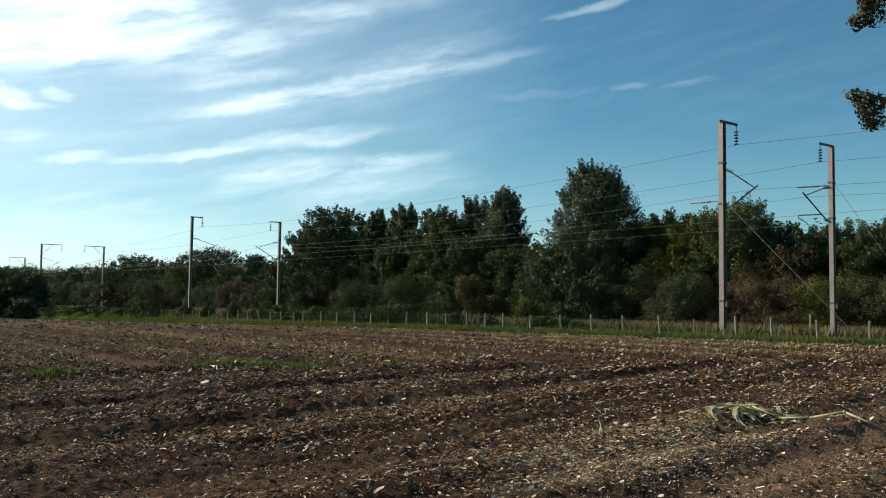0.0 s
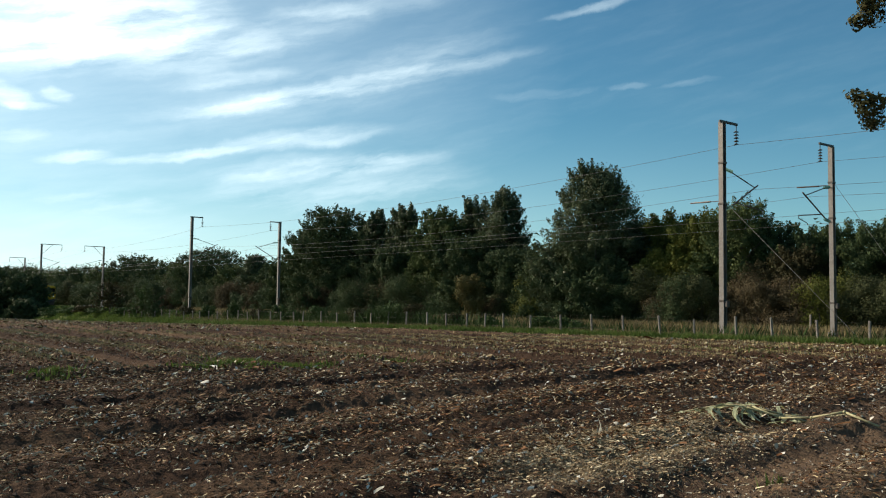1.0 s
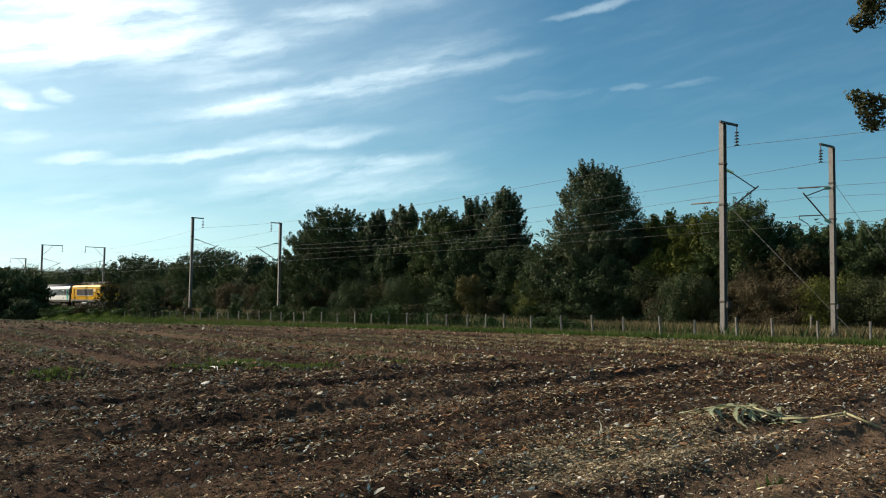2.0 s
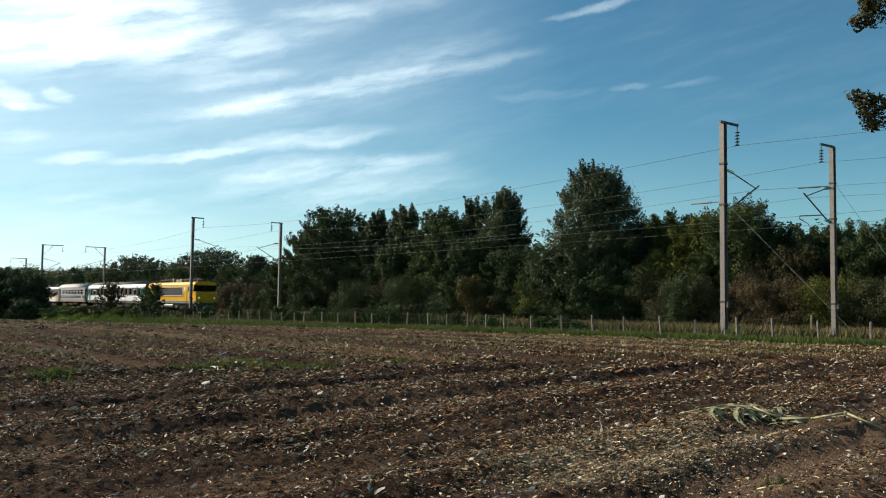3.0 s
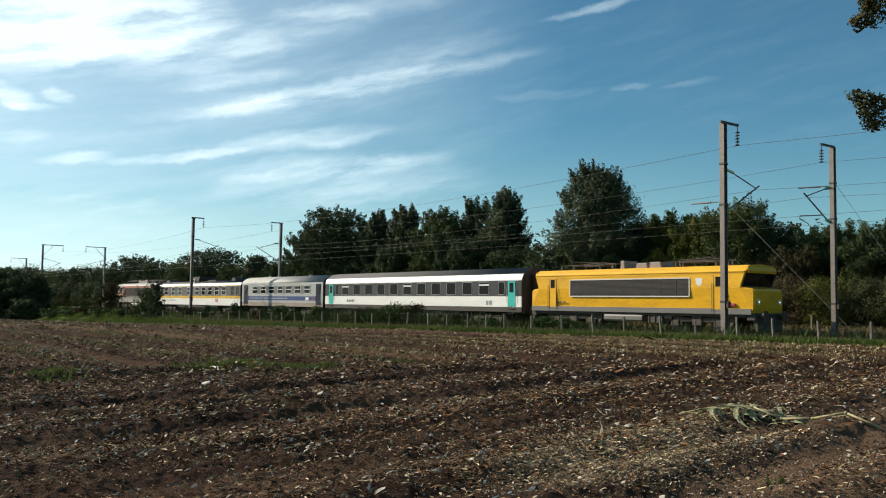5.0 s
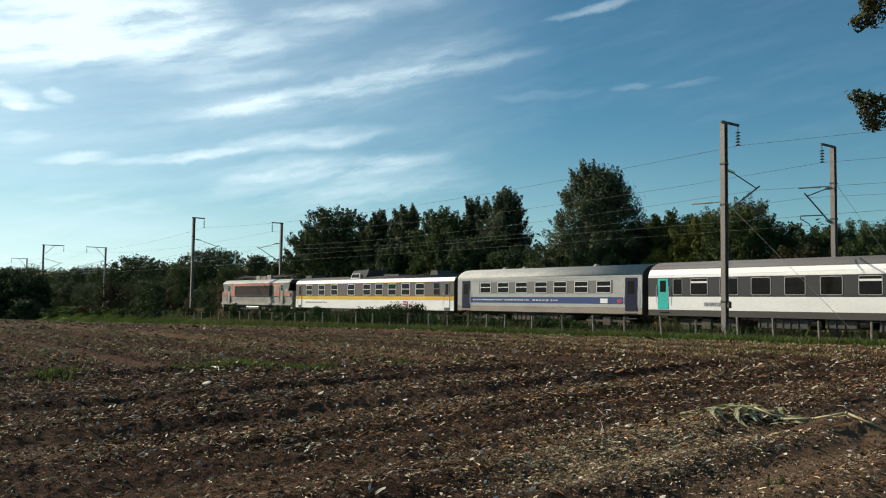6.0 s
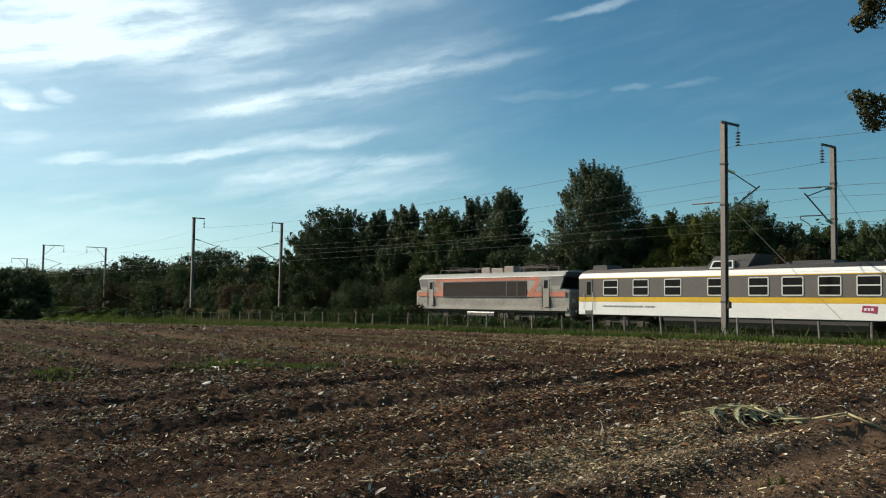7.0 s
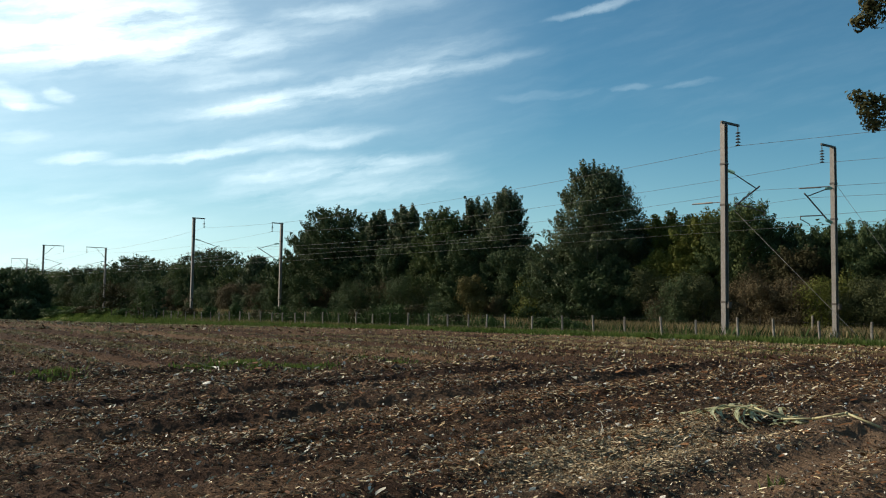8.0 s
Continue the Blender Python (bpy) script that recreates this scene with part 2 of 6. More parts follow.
def ring(bm, x0, x1, z0, z1, w, y0, y1, r=0.09):
    """A window frame with rounded corners."""
    def loop(a, b, c, d, rr):
        pts = []
        for cx, cz, start in ((b - rr, d - rr, 0), (a + rr, d - rr, 90), (a + rr, c + rr, 180), (b - rr, c + rr, 270)):
            for k in range(4):
                q = radians(start + 30 * k)
                pts.append((cx + rr * math.cos(q), cz + rr * math.sin(q)))
        return pts
    outer, inner = loop(x0, x1, z0, z1, r), loop(x0 + w, x1 - w, z0 + w, z1 - w, max(0.02, r - w))
    v = [[bm.verts.new((x, y, z)) for x, z in pts] for pts, y in ((outer, y0), (inner, y0), (inner, y1), (outer, y1))]
    n = len(outer)
    for a, b in ((0, 1), (1, 2), (2, 3), (3, 0)):
        for i in range(n):
            k = (i + 1) % n
            bm.faces.new((v[a][i], v[a][k], v[b][k], v[b][i]))
    bmesh.ops.recalc_face_normals(bm, faces=bm.faces)
    return bm


def lattice(ix, iy, seed):
    h = (ix.astype(np.int64) * 374761393 + iy.astype(np.int64) * 668265263 + seed * 974711) & 0x7FFFFFFF
    h = ((h ^ (h >> 13)) * 1274126177) & 0x7FFFFFFF
    return ((h ^ (h >> 16)) & 0xFFFF) / 65535.0


def value_noise(x, y, seed=0):
    ix, iy = np.floor(x), np.floor(y)
    fx, fy = x - ix, y - iy
    fx, fy = fx * fx * (3 - 2 * fx), fy * fy * (3 - 2 * fy)
    a, b = lattice(ix, iy, seed), lattice(ix + 1, iy, seed)
    c, d = lattice(ix, iy + 1, seed), lattice(ix + 1, iy + 1, seed)
    return (a * (1 - fx) + b * fx) * (1 - fy) + (c * (1 - fx) + d * fx) * fy - 0.5


# ---------------------------------------------------------------- the lie of the land
TRACK_NEAR, TRACK_FAR = 37.5, 41.3
MAST_NEAR, MAST_FAR = 35.27, 44.99
FIELD_EDGE = 31.0


def base_height(x, y):
    """The large form of the ground: a field that falls to the far left, the railway's low bed, and level land behind."""
    edge = np.interp(x, [-3000, -300, -160, -100, -70, -41, -14, 60, 3000], [-5.0, -3.4, -2.2, -1.2, -0.62, -0.17, 0.10, 0.10, 0.1])
    field = -0.1 + (edge + 0.1) * np.clip(y / FIELD_EDGE, 0, 1)
    bed = np.interp(x, [-400, -60, 0], [-0.1, -0.1, 0.0])
    t = np.clip((y - FIELD_EDGE - 0.5) / 3.5, 0, 1)
    t = t * t * (3 - 2 * t)
    return field * (1 - t) + bed * t


def camera_plane(x, y):
    """Distances to the right of and along the field's main view line."""
    h = radians(HEADING)
    return x * math.cos(h) + y * math.sin(h), -x * math.sin(h) + y * math.cos(h)


HEAD_SLANT = 0.18                                 # the headland's tracks run along Y with this slant


def headland(x, y):
    """1 on the turned headland nearby, 0 on the drilled field beyond it."""
    t = np.clip((x + 20.0 - 0.5 * (y - 7.5)) / 4.0 + 0.5 + value_noise(x * 0.3, y * 0.3, 21) * 0.5, 0, 1)
    return t * t * (3 - 2 * t)


def bands_along(s):
    return 0.55 * np.sin(s * 2.1) + 0.4 * np.sin(s * 4.7 + 1.0) + 0.3 * np.sin(s * 0.83 + 2.0)


def row_bands(x, y):
    """Bare strips (low) and strips thick with straw (high) that follow the rows: about -1 to 1."""
    w = headland(x, y)
    return bands_along(y + 0.9) * (1 - w) + bands_along(x + HEAD_SLANT * y) * w


def soil_relief(x, y):
    """Rows left by the machines, tyre ruts and clods."""
    r, d = camera_plane(x, y)
    wob = value_noise(x * 0.15, y * 0.15, 3) * 0.5
    w = headland(x, y)
    u, v = y + wob, x + HEAD_SLANT * y + wob
    drilled = np.sin(u * 2 * np.pi / 0.75) * 0.035 + np.sin((u + 0.9) * 2.1) * 0.11
    turned = np.sin(v * 2 * np.pi / 0.75 + 2 * value_noise(x * 0.5, y * 0.2, 22)) * 0.022 + np.sin(v * 2.1 - 0.3) * 0.055 + np.sin(v * 4.7 + 0.7) * 0.03
    rows = drilled * (1 - w) + turned * w
    across = r * -0.669 + d * 0.743                       # deep tyre tracks in the near corner
    corner = np.clip((r * 0.9 - d * 0.42 + 3.4) / 2.0, 0, 1) * np.clip((17 - d) / 4, 0, 1)
    ruts = np.sin((across + wob * 0.4) * 2 * np.pi / 1.5) * 0.07
    rows = rows * (1 - corner) + ruts * corner
    # lug marks pressed by a tyre
    lane = np.exp(-((x + 5.02 + 0.1 * (y - 8.4)) / 0.24) ** 2) * np.clip((y - 6.6) / 0.4, 0, 1) * np.clip((10.0 - y) / 0.4, 0, 1)
    rows = rows + lane * (np.sin((y + 0.35 * np.abs(x + 5.02)) * 2 * np.pi / 0.21) * 0.022 - 0.03)
    clods = value_noise(x * 2.2, y * 2.2, 5) * 0.04 + value_noise(x * 6.1, y * 6.1, 6) * 0.045 + value_noise(x * 14.0, y * 14.0, 7) * 0.034
    clods = clods * (0.65 + 0.7 * np.clip(value_noise(x * 0.35, y * 0.35, 23) + 0.5, 0, 1)) * (1 - 0.7 * lane)
    broad = value_noise(x * 0.45, y * 0.45, 8) * 0.05
    broad = broad - 0.15 * np.exp(-((x + 5.42) ** 2 + (y - 10.5) ** 2) / 0.045) + 0.09 * np.exp(-((x + 5.9) ** 2 + (y - 10.8) ** 2) / 0.08)
    inside = np.clip((FIELD_EDGE + 0.3 - y) / 1.0, 0, 1)
    fade = np.clip((90 - d) / 40, 0.25, 1)
    return (rows + clods + broad) * inside * fade


def ground_height(x, y):
    x, y = np.asarray(x, float), np.asarray(y, float)
    return base_height(x, y) + soil_relief(x, y)


def ground_sheet():
    fine = np.linspace(-29.0, 29.0, 360)
    coarse = np.linspace(29.0, 331.0, 40)[1:-1]
    turn = np.radians(np.concatenate([fine, coarse]) + 0.0)
    radii = np.concatenate([np.linspace(0.4, 4.5, 12)[:-1], 4.5 * 1.0056 ** np.arange(485), 4.5 * 1.0056 ** 485 * 1.08 ** np.arange(1, 54)])
    h = radians(HEADING)
    rr, tt = np.meshgrid(radii, turn, indexing="ij")
    right, ahead = rr * np.sin(tt), rr * np.cos(tt)
    x = right * math.cos(h) - ahead * math.sin(h)
    y = right * math.sin(h) + ahead * math.cos(h)
    z = ground_height(x, y)
    nr, na = rr.shape
    verts = np.stack([x, y, z], -1).reshape(-1, 3)
    i, j = np.meshgrid(np.arange(nr - 1), np.arange(na), indexing="ij")
    j2 = (j + 1) % na
    faces = np.stack([i * na + j, (i + 1) * na + j, (i + 1) * na + j2, i * na + j2], -1).reshape(-1, 4)
    centre = len(verts)
    verts = np.vstack([verts, [[0, 0, -0.1]]])
    cap = np.stack([np.full(na, centre), np.arange(na), (np.arange(na) + 1) % na], -1)
    ob = arrays("ground", verts.tolist(), faces.tolist() + cap.tolist(), ground_material())
    return tagged(ob, "harvested brown maize field with a grassy railway edge", "ground", kind="structure")


def ground_material():
    m = bpy.data.materials.new("soil_and_grass")
    m.use_nodes = True
    n, l = m.node_tree.nodes, m.node_tree.links
    b = n["Principled BSDF"]
    g = n.new("ShaderNodeNewGeometry")

    def noise_at(scale, detail=5.0, rough=0.6):
        t = n.new("ShaderNodeTexNoise")
        t.inputs["Scale"].default_value, t.inputs["Detail"].default_value, t.inputs["Roughness"].default_value = scale, detail, rough
        l.new(g.outputs["Position"], t.inputs["Vector"])
        return t.outputs["Fac"]

    def ramp(value, lo, hi, a=0.0, c=1.0):
        r = n.new("ShaderNodeMapRange")
        r.interpolation_type = "SMOOTHSTEP"
        for key, v in (("From Min", lo), ("From Max", hi), ("To Min", a), ("To Max", c)):
            r.inputs[key].default_value = v
        l.new(value, r.inputs["Value"])
        return r.outputs[0]

    def mixed(fac, a, c):
        x = n.new("ShaderNodeMix")
        x.data_type = "RGBA"
        l.new(fac, x.inputs["Factor"])
        for key, v in (("A", a), ("B", c)):
            if isinstance(v, tuple):
                x.inputs[key].default_value = (*v, 1)
            else:
                l.new(v, x.inputs[key])
        return x.outputs["Result"]

    def arith(op, a, c):
        x = n.new("ShaderNodeMath")
        x.operation = op
        for i, v in enumerate((a, c)):
            if isinstance(v, (int, float)):
                x.inputs[i].default_value = v
            else:
                l.new(v, x.inputs[i])
        return x.outputs[0]

    broad, middle, fine = noise_at(0.22), noise_at(1.7), noise_at(19.0, 6.0, 0.7)
    p = n.new("ShaderNodeSeparateXYZ")
    l.new(g.outputs["Position"], p.inputs[0])
    drift = arith("MULTIPLY", broad, 1.6)
    drilled = arith("ADD", arith("ADD", p.outputs["Y"], 0.1), arith("MULTIPLY", broad, 0.8))
    turned = arith("ADD", arith("ADD", p.outputs["X"], arith("MULTIPLY", p.outputs["Y"], HEAD_SLANT)), drift)

    def wave(run, f, ph, amp):
        return arith("MULTIPLY", arith("SINE", arith("ADD", arith("MULTIPLY", run, f), ph), 0), amp)

    def waves(run):
        return arith("ADD", arith("ADD", wave(run, 2.1, 0.0, 0.55), wave(run, 4.7, 1.0, 0.4)), wave(run, 0.83, 2.0, 0.3))
    turning = ramp(arith("ADD", arith("SUBTRACT", p.outputs["X"], arith("MULTIPLY", p.outputs["Y"], 0.5)), 23.75), -2.0, 2.0)
    bands = arith("ADD", arith("MULTIPLY", waves(drilled), arith("SUBTRACT", 1.0, turning)), arith("MULTIPLY", waves(turned), turning))
    soil = mixed(ramp(broad, 0.35, 0.65), (0.042, 0.025, 0.017), (0.070, 0.042, 0.0285))
    soil = mixed(ramp(middle, 0.42, 0.66, 0.0, 0.75), soil, (0.024, 0.0138, 0.010))
    soil = mixed(ramp(fine, 0.5, 0.72, 0.0, 0.4), soil, (0.125, 0.080, 0.048))
    soil = mixed(ramp(arith("ADD", bands, arith("MULTIPLY", arith("ADD", middle, noise_at(0.5)), 1.1)), 0.6, 1.7, 0.0, 0.8), soil, (0.125, 0.080, 0.050))
    edge = arith("ADD", p.outputs["Y"], arith("MULTIPLY", noise_at(0.5), 1.8))
    grass = mixed(ramp(middle, 0.35, 0.65), (0.060, 0.090, 0.020), (0.130, 0.125, 0.050))
    col = mixed(ramp(edge, 31.4, 32.2), soil, grass)
    # dry, rolled headland
    dry = n.new("ShaderNodeMapping")
    dry.vector_type = "TEXTURE"
    dry.inputs["Location"].default_value, dry.inputs["Rotation"].default_value, dry.inputs["Scale"].default_value = (-3.2, 10.5, 0), (0, 0, radians(109)), (9.0, 4.6, 50)
    l.new(g.outputs["Position"], dry.inputs["Vector"])
    dl = n.new("ShaderNodeVectorMath")
    dl.operation = "LENGTH"
    l.new(dry.outputs[0], dl.inputs[0])
    col = mixed(arith("MULTIPLY", ramp(arith("ADD", dl.outputs["Value"], arith("MULTIPLY", middle, 0.7)), 1.5, 0.8), ramp(fine, 0.3, 0.6, 0.3, 0.85)), col, (0.165, 0.115, 0.078))
    # a pale patch of chaff and grit in the near headland
    chaff = n.new("ShaderNodeMapping")
    chaff.vector_type = "TEXTURE"
    chaff.inputs["Location"].default_value = CHAFF_AT
    chaff.inputs["Rotation"].default_value = (0, 0, radians(109))
    chaff.inputs["Scale"].default_value = (3.2, 1.0, 50)
    l.new(g.outputs["Position"], chaff.inputs["Vector"])
    ln = n.new("ShaderNodeVectorMath")
    ln.operation = "LENGTH"
    l.new(chaff.outputs[0], ln.inputs[0])
    spot = ramp(arith("ADD", ln.outputs["Value"], arith("MULTIPLY", middle, 0.9)), 1.5, 0.9)
    col = mixed(arith("MULTIPLY", spot, ramp(noise_at(30.0, 4.0, 0.7), 0.38, 0.6, 0.2, 0.85)), col, (0.37, 0.285, 0.18))
    l.new(col, b.inputs["Base Color"])
    b.inputs["Roughness"].default_value = 0.92
    b.inputs["Specular IOR Level"].default_value = 0.03
    bp = n.new("ShaderNodeBump")
    bp.inputs["Strength"].default_value, bp.inputs["Distance"].default_value = 1.0, 0.08
    l.new(arith("ADD", fine, arith("MULTIPLY", noise_at(60.0, 3.0), 0.5)), bp.inputs["Height"])
    l.new(bp.outputs[0], b.inputs["Normal"])
    return m


CHAFF_AT = (-6.35, 7.6, 0.0)
ground_sheet()


# ---------------------------------------------------------------- the railway
def permanent_way():
    for y, nm in ((TRACK_NEAR, "near"), (TRACK_FAR, "far")):
        bm = bmesh.new()
        prism(bm, [(y - 2.6, -0.35), (y - 1.6, -0.19), (y + 1.6, -0.19), (y + 2.6, -0.35), (y + 2.6, -0.6), (y - 2.6, -0.6)], -420, 260)
        tagged(mesh_object("ballast_" + nm, bm, BALLAST), "rust-brown stone ballast under the rails", "track bed", kind="structure")
        for side in (-0.7535, 0.7535):
            bm = bmesh.new()
            c = y + side
            prism(bm, [(c - .075, -.17), (c + .075, -.17), (c + .075, -.155), (c + .012, -.13), (c + .012, -.045), (c + .036, -.03), (c + .036, 0),
                       (c - .036, 0), (c - .036, -.03), (c - .012, -.045), (c - .012, -.13), (c - .075, -.155)], -420, 260)
            tagged(mesh_object("rail", bm, RAIL), "rusty steel rail on concrete sleepers", "rail", "rails of the double track")
        bm = bmesh.new()
        for i in range(-200, 60):
            box(bm, i * 0.6 - 0.14, i * 0.6 + 0.14, y - 1.15, y + 1.15, -0.30, -0.165)
        tagged(mesh_object("sleepers", bm, SLEEPER), "grey concrete sleepers in the ballast", "sleepers", kind="stuff")


permanent_way()


def string_of_insulators(bm_rod, bm_discs, top, bottom, n):
    rod(bm_rod, top, bottom, 0.018, n=6)
    a, b = Vector(top), Vector(bottom)
    for i in range(n):
        c = a.lerp(b, (i + 0.7) / n)
        d = (b - a).normalized()
        rod(bm_discs, c - d * 0.03, c + d * 0.03, 0.05, 0.125, 10)


def mast(x, y, side, height=10.15, foot=-0.5, stay=0, top_reach=1.13, anchor=0.0):
    """A steel catenary mast. side: +1 when its arms reach towards +Y."""
    root = new("catenary_mast")
    root.matrix_basis = pose(x, y, 0)
    tagged(root, "tall grey steel catenary mast with insulated bracket arms beside the track", "catenary mast", "masts along the railway")
    s = side
    bm = bmesh.new()
    h = 0.12
    k, t = h - 0.012, 0.012
    section = [(-h, -h - t), (h, -h - t), (h, -k), (t, -k), (t, k), (h, k), (h, h + t), (-h, h + t), (-h, k), (-t, k), (-t, -k), (-h, -k)]
    low, high = [bm.verts.new((a, b, foot)) for a, b in section], [bm.verts.new((a, b, height)) for a, b in section]
    for i in range(12):
        bm.faces.new((low[i], low[(i + 1) % 12], high[(i + 1) % 12], high[i]))
    bm.faces.new(low[::-1]), bm.faces.new(high)
    part("post", bm, CONCRETE, root, "weathered grey H-section steel")
    bm = bmesh.new()
    box(bm, -0.24, 0.24, -0.24, 0.24, foot, 0.22, 0.03)
    part("footing", bm, SLEEPER, root, "concrete footing")
    bm = bmesh.new()
    tr = top_reach
    box(bm, -0.05, 0.05, min(-0.2 * s, (tr + 0.07) * s), max(-0.2 * s, (tr + 0.07) * s), height - 0.02, height + 0.09, 0.01)
    if tr > 2:
        rod(bm, (0, 0.1 * s, height - 1.6), (0, tr * 0.55 * s, height), 0.03, n=6)
    rod(bm, (0, tr * s, height + 0.03), (0, tr * s, height - 0.22), 0.022, n=6)
    part("top_bracket", bm, IRON, root, "dark steel arm at the top")
    a, b = bmesh.new(), bmesh.new()
    string_of_insulators(a, b, (0, tr * s, height - 0.2), (0, tr * s, height - 0.95), 5)
    part("insulator_rod", a, IRON, root)
    part("insulator", b, IRON, root, "string of dark disc insulators")
    # bracket: upper tie, sloping tube, registration arm
    reach = 2.55
    bm = bmesh.new()
    rod(bm, (0, 0.7 * s, 7.85), (0, (reach + 0.1) * s, 7.28), 0.028)
    part("tie_rod", bm, IRON, root)
    bm = bmesh.new()
    rod(bm, (0, 0.75 * s, 6.25), (0, (reach + 0.35) * s, 7.42), 0.038)
    part("bracket_tube", bm, IRON, root)
    bm = bmesh.new()
    rod(bm, (0, 1.0 * s, 6.42), (0, (reach + 0.75) * s, 6.2), 0.03)
    rod(bm, (0, (reach + 0.75) * s, 6.2), (0, (reach + 0.75) * s, 6.02), 0.02)
    rod(bm, (0, (reach + 0.75) * s, 6.05), (0, (reach - 0.05) * s, 5.86), 0.022)
    rod(bm, (0, (reach - 0.05) * s, 5.86), (0, (reach - 0.12) * s, 5.76), 0.02)
    part("registration_arm", bm, IRON, root)
    for za, zb in ((7.95, 7.82), (6.05, 6.27)):
        bm = bmesh.new()
        for i in range(4):
            u = 0.18 + i * 0.14
            rod(bm, (0, (0.12 + u) * s, za + (zb - za) * u), (0, (0.18 + u) * s, za + (zb - za) * (u + 0.06)), 0.09, 0.06, 10)
        part("arm_insulator", bm, GLASS_INSULATOR, root, "greenish glass insulator")
        bm = bmesh.new()
        rod(bm, (0, 0.1 * s, za), (0, 0.8 * s, zb), 0.022, n=6)
        part("insulator_pin", bm, IRON, root)
    for z in (8.2, 6.28, 1.75):
        bm = bmesh.new()
        box(bm, -0.15, 0.15, -0.15, 0.15, z - 0.05, z + 0.05, 0.01)
        part("clamp", bm, IRON, root)
    bm = bmesh.new()
    box(bm, 0.13, 0.30, -0.10, 0.10, 1.45, 1.75, 0.02)
    part("switch_box", bm, IRON, root, "small dark box on the post")
    if anchor:
        bm = bmesh.new()
        rod(bm, (-0.12, 0, anchor), (-0.7, 0.05 * s, anchor + 0.02), 0.02, n=6), rod(bm, (-0.7, 0.05 * s, anchor + 0.02), (-1.9, 0.15 * s, anchor + 0.05), 0.045, 0.03, 8)
        part("anchor_gear", bm, IRON, root, "dark insulated anchor bar")
    if stay:
        bm = bmesh.new()
        rod(bm, (0.1, 0, stay[0]), (stay[1], stay[2], -0.1), 0.010, n=6)
        part("stay_cable", bm, WIRE, root, "taut grey anchor cable down to the ground")
    return root


SPAN_A = [-24.29, -88.9, -152.2, -215.5, -278.8]
SPAN_B = [-24.21, -87.93, -151.8, -208.4, -272.0]
for i, x in enumerate([102.0, 38.9] + SPAN_A):
    mast(x, MAST_NEAR, 1, stay=(6.4, 6.8, -0.1) if i == 2 else 0, top_reach=3.1 if i > 3 else 1.13, anchor=6.42 if i == 2 else 0)
for i, x in enumerate([102.0, 38.9] + SPAN_B):
    mast(x, MAST_FAR, -1, stay=(8.2, 5.6, 0.3) if i == 2 else 0, top_reach=3.1 if i > 3 else 1.13, anchor=8.05 if i == 2 else 0)


def hanging(bm, points, sag, r, steps=14):
    """A wire from support to support."""
    for a, b in zip(points, points[1:]):
        a, b = Vector(a), Vector(b)
        last = a
        for k in range(1, steps + 1):
            t = k / steps
            q = a.lerp(b, t)
            q.z -= sag * 4 * t * (1 - t)
            rod(bm, last, q, r, n=5)
            last = q
    return bm


def overhead_line():
    for xs, y, s in ((sorted([102.0, 38.9] + SPAN_A), MAST_NEAR, 1), (sorted([102.0, 38.9] + SPAN_B), MAST_FAR, -1)):
        root = new("overhead_line")
        tagged(root, "thin dark overhead contact line hung from the mast arms", "overhead line", "overhead lines")
        cw = bmesh.new()
        hanging(cw, [(x, y + s * (2.43 + 0.2 * (-1) ** i), 5.76) for i, x in enumerate(xs)], 0.06, 0.008, 4)
        part("contact_wire", cw, WIRE, root)
        mw = bmesh.new()
        hanging(mw, [(x, y + s * 2.65, 7.2) for x in xs], 0.75, 0.008, 10)
        part("messenger_wire", mw, WIRE, root)
        for i, (a, b) in enumerate(zip(xs, xs[1:])):
            for k in range(1, 8):
                t = k / 8
                x = a + (b - a) * t
                top = 7.2 - 0.75 * 4 * t * (1 - t)
                dr = bmesh.new()
                rod(dr, (x, y + s * 2.6, top), (x, y + s * (2.43 + 0.2 * (-1) ** i * (1 - 2 * t)), 5.73), 0.004, n=4)
                part("dropper", dr, WIRE, root)
        feed = new("feeder_wire")
        tagged(feed, "thin dark feeder wire along the mast tops", "feeder wire", "feeder wires")
        fw = bmesh.new()
        hanging(fw, [(x, y + s * (3.1 if x < -120 else 1.13), 9.2) for x in xs], 0.75, 0.009, 14)
        part("cable", fw, WIRE, feed)


overhead_line()


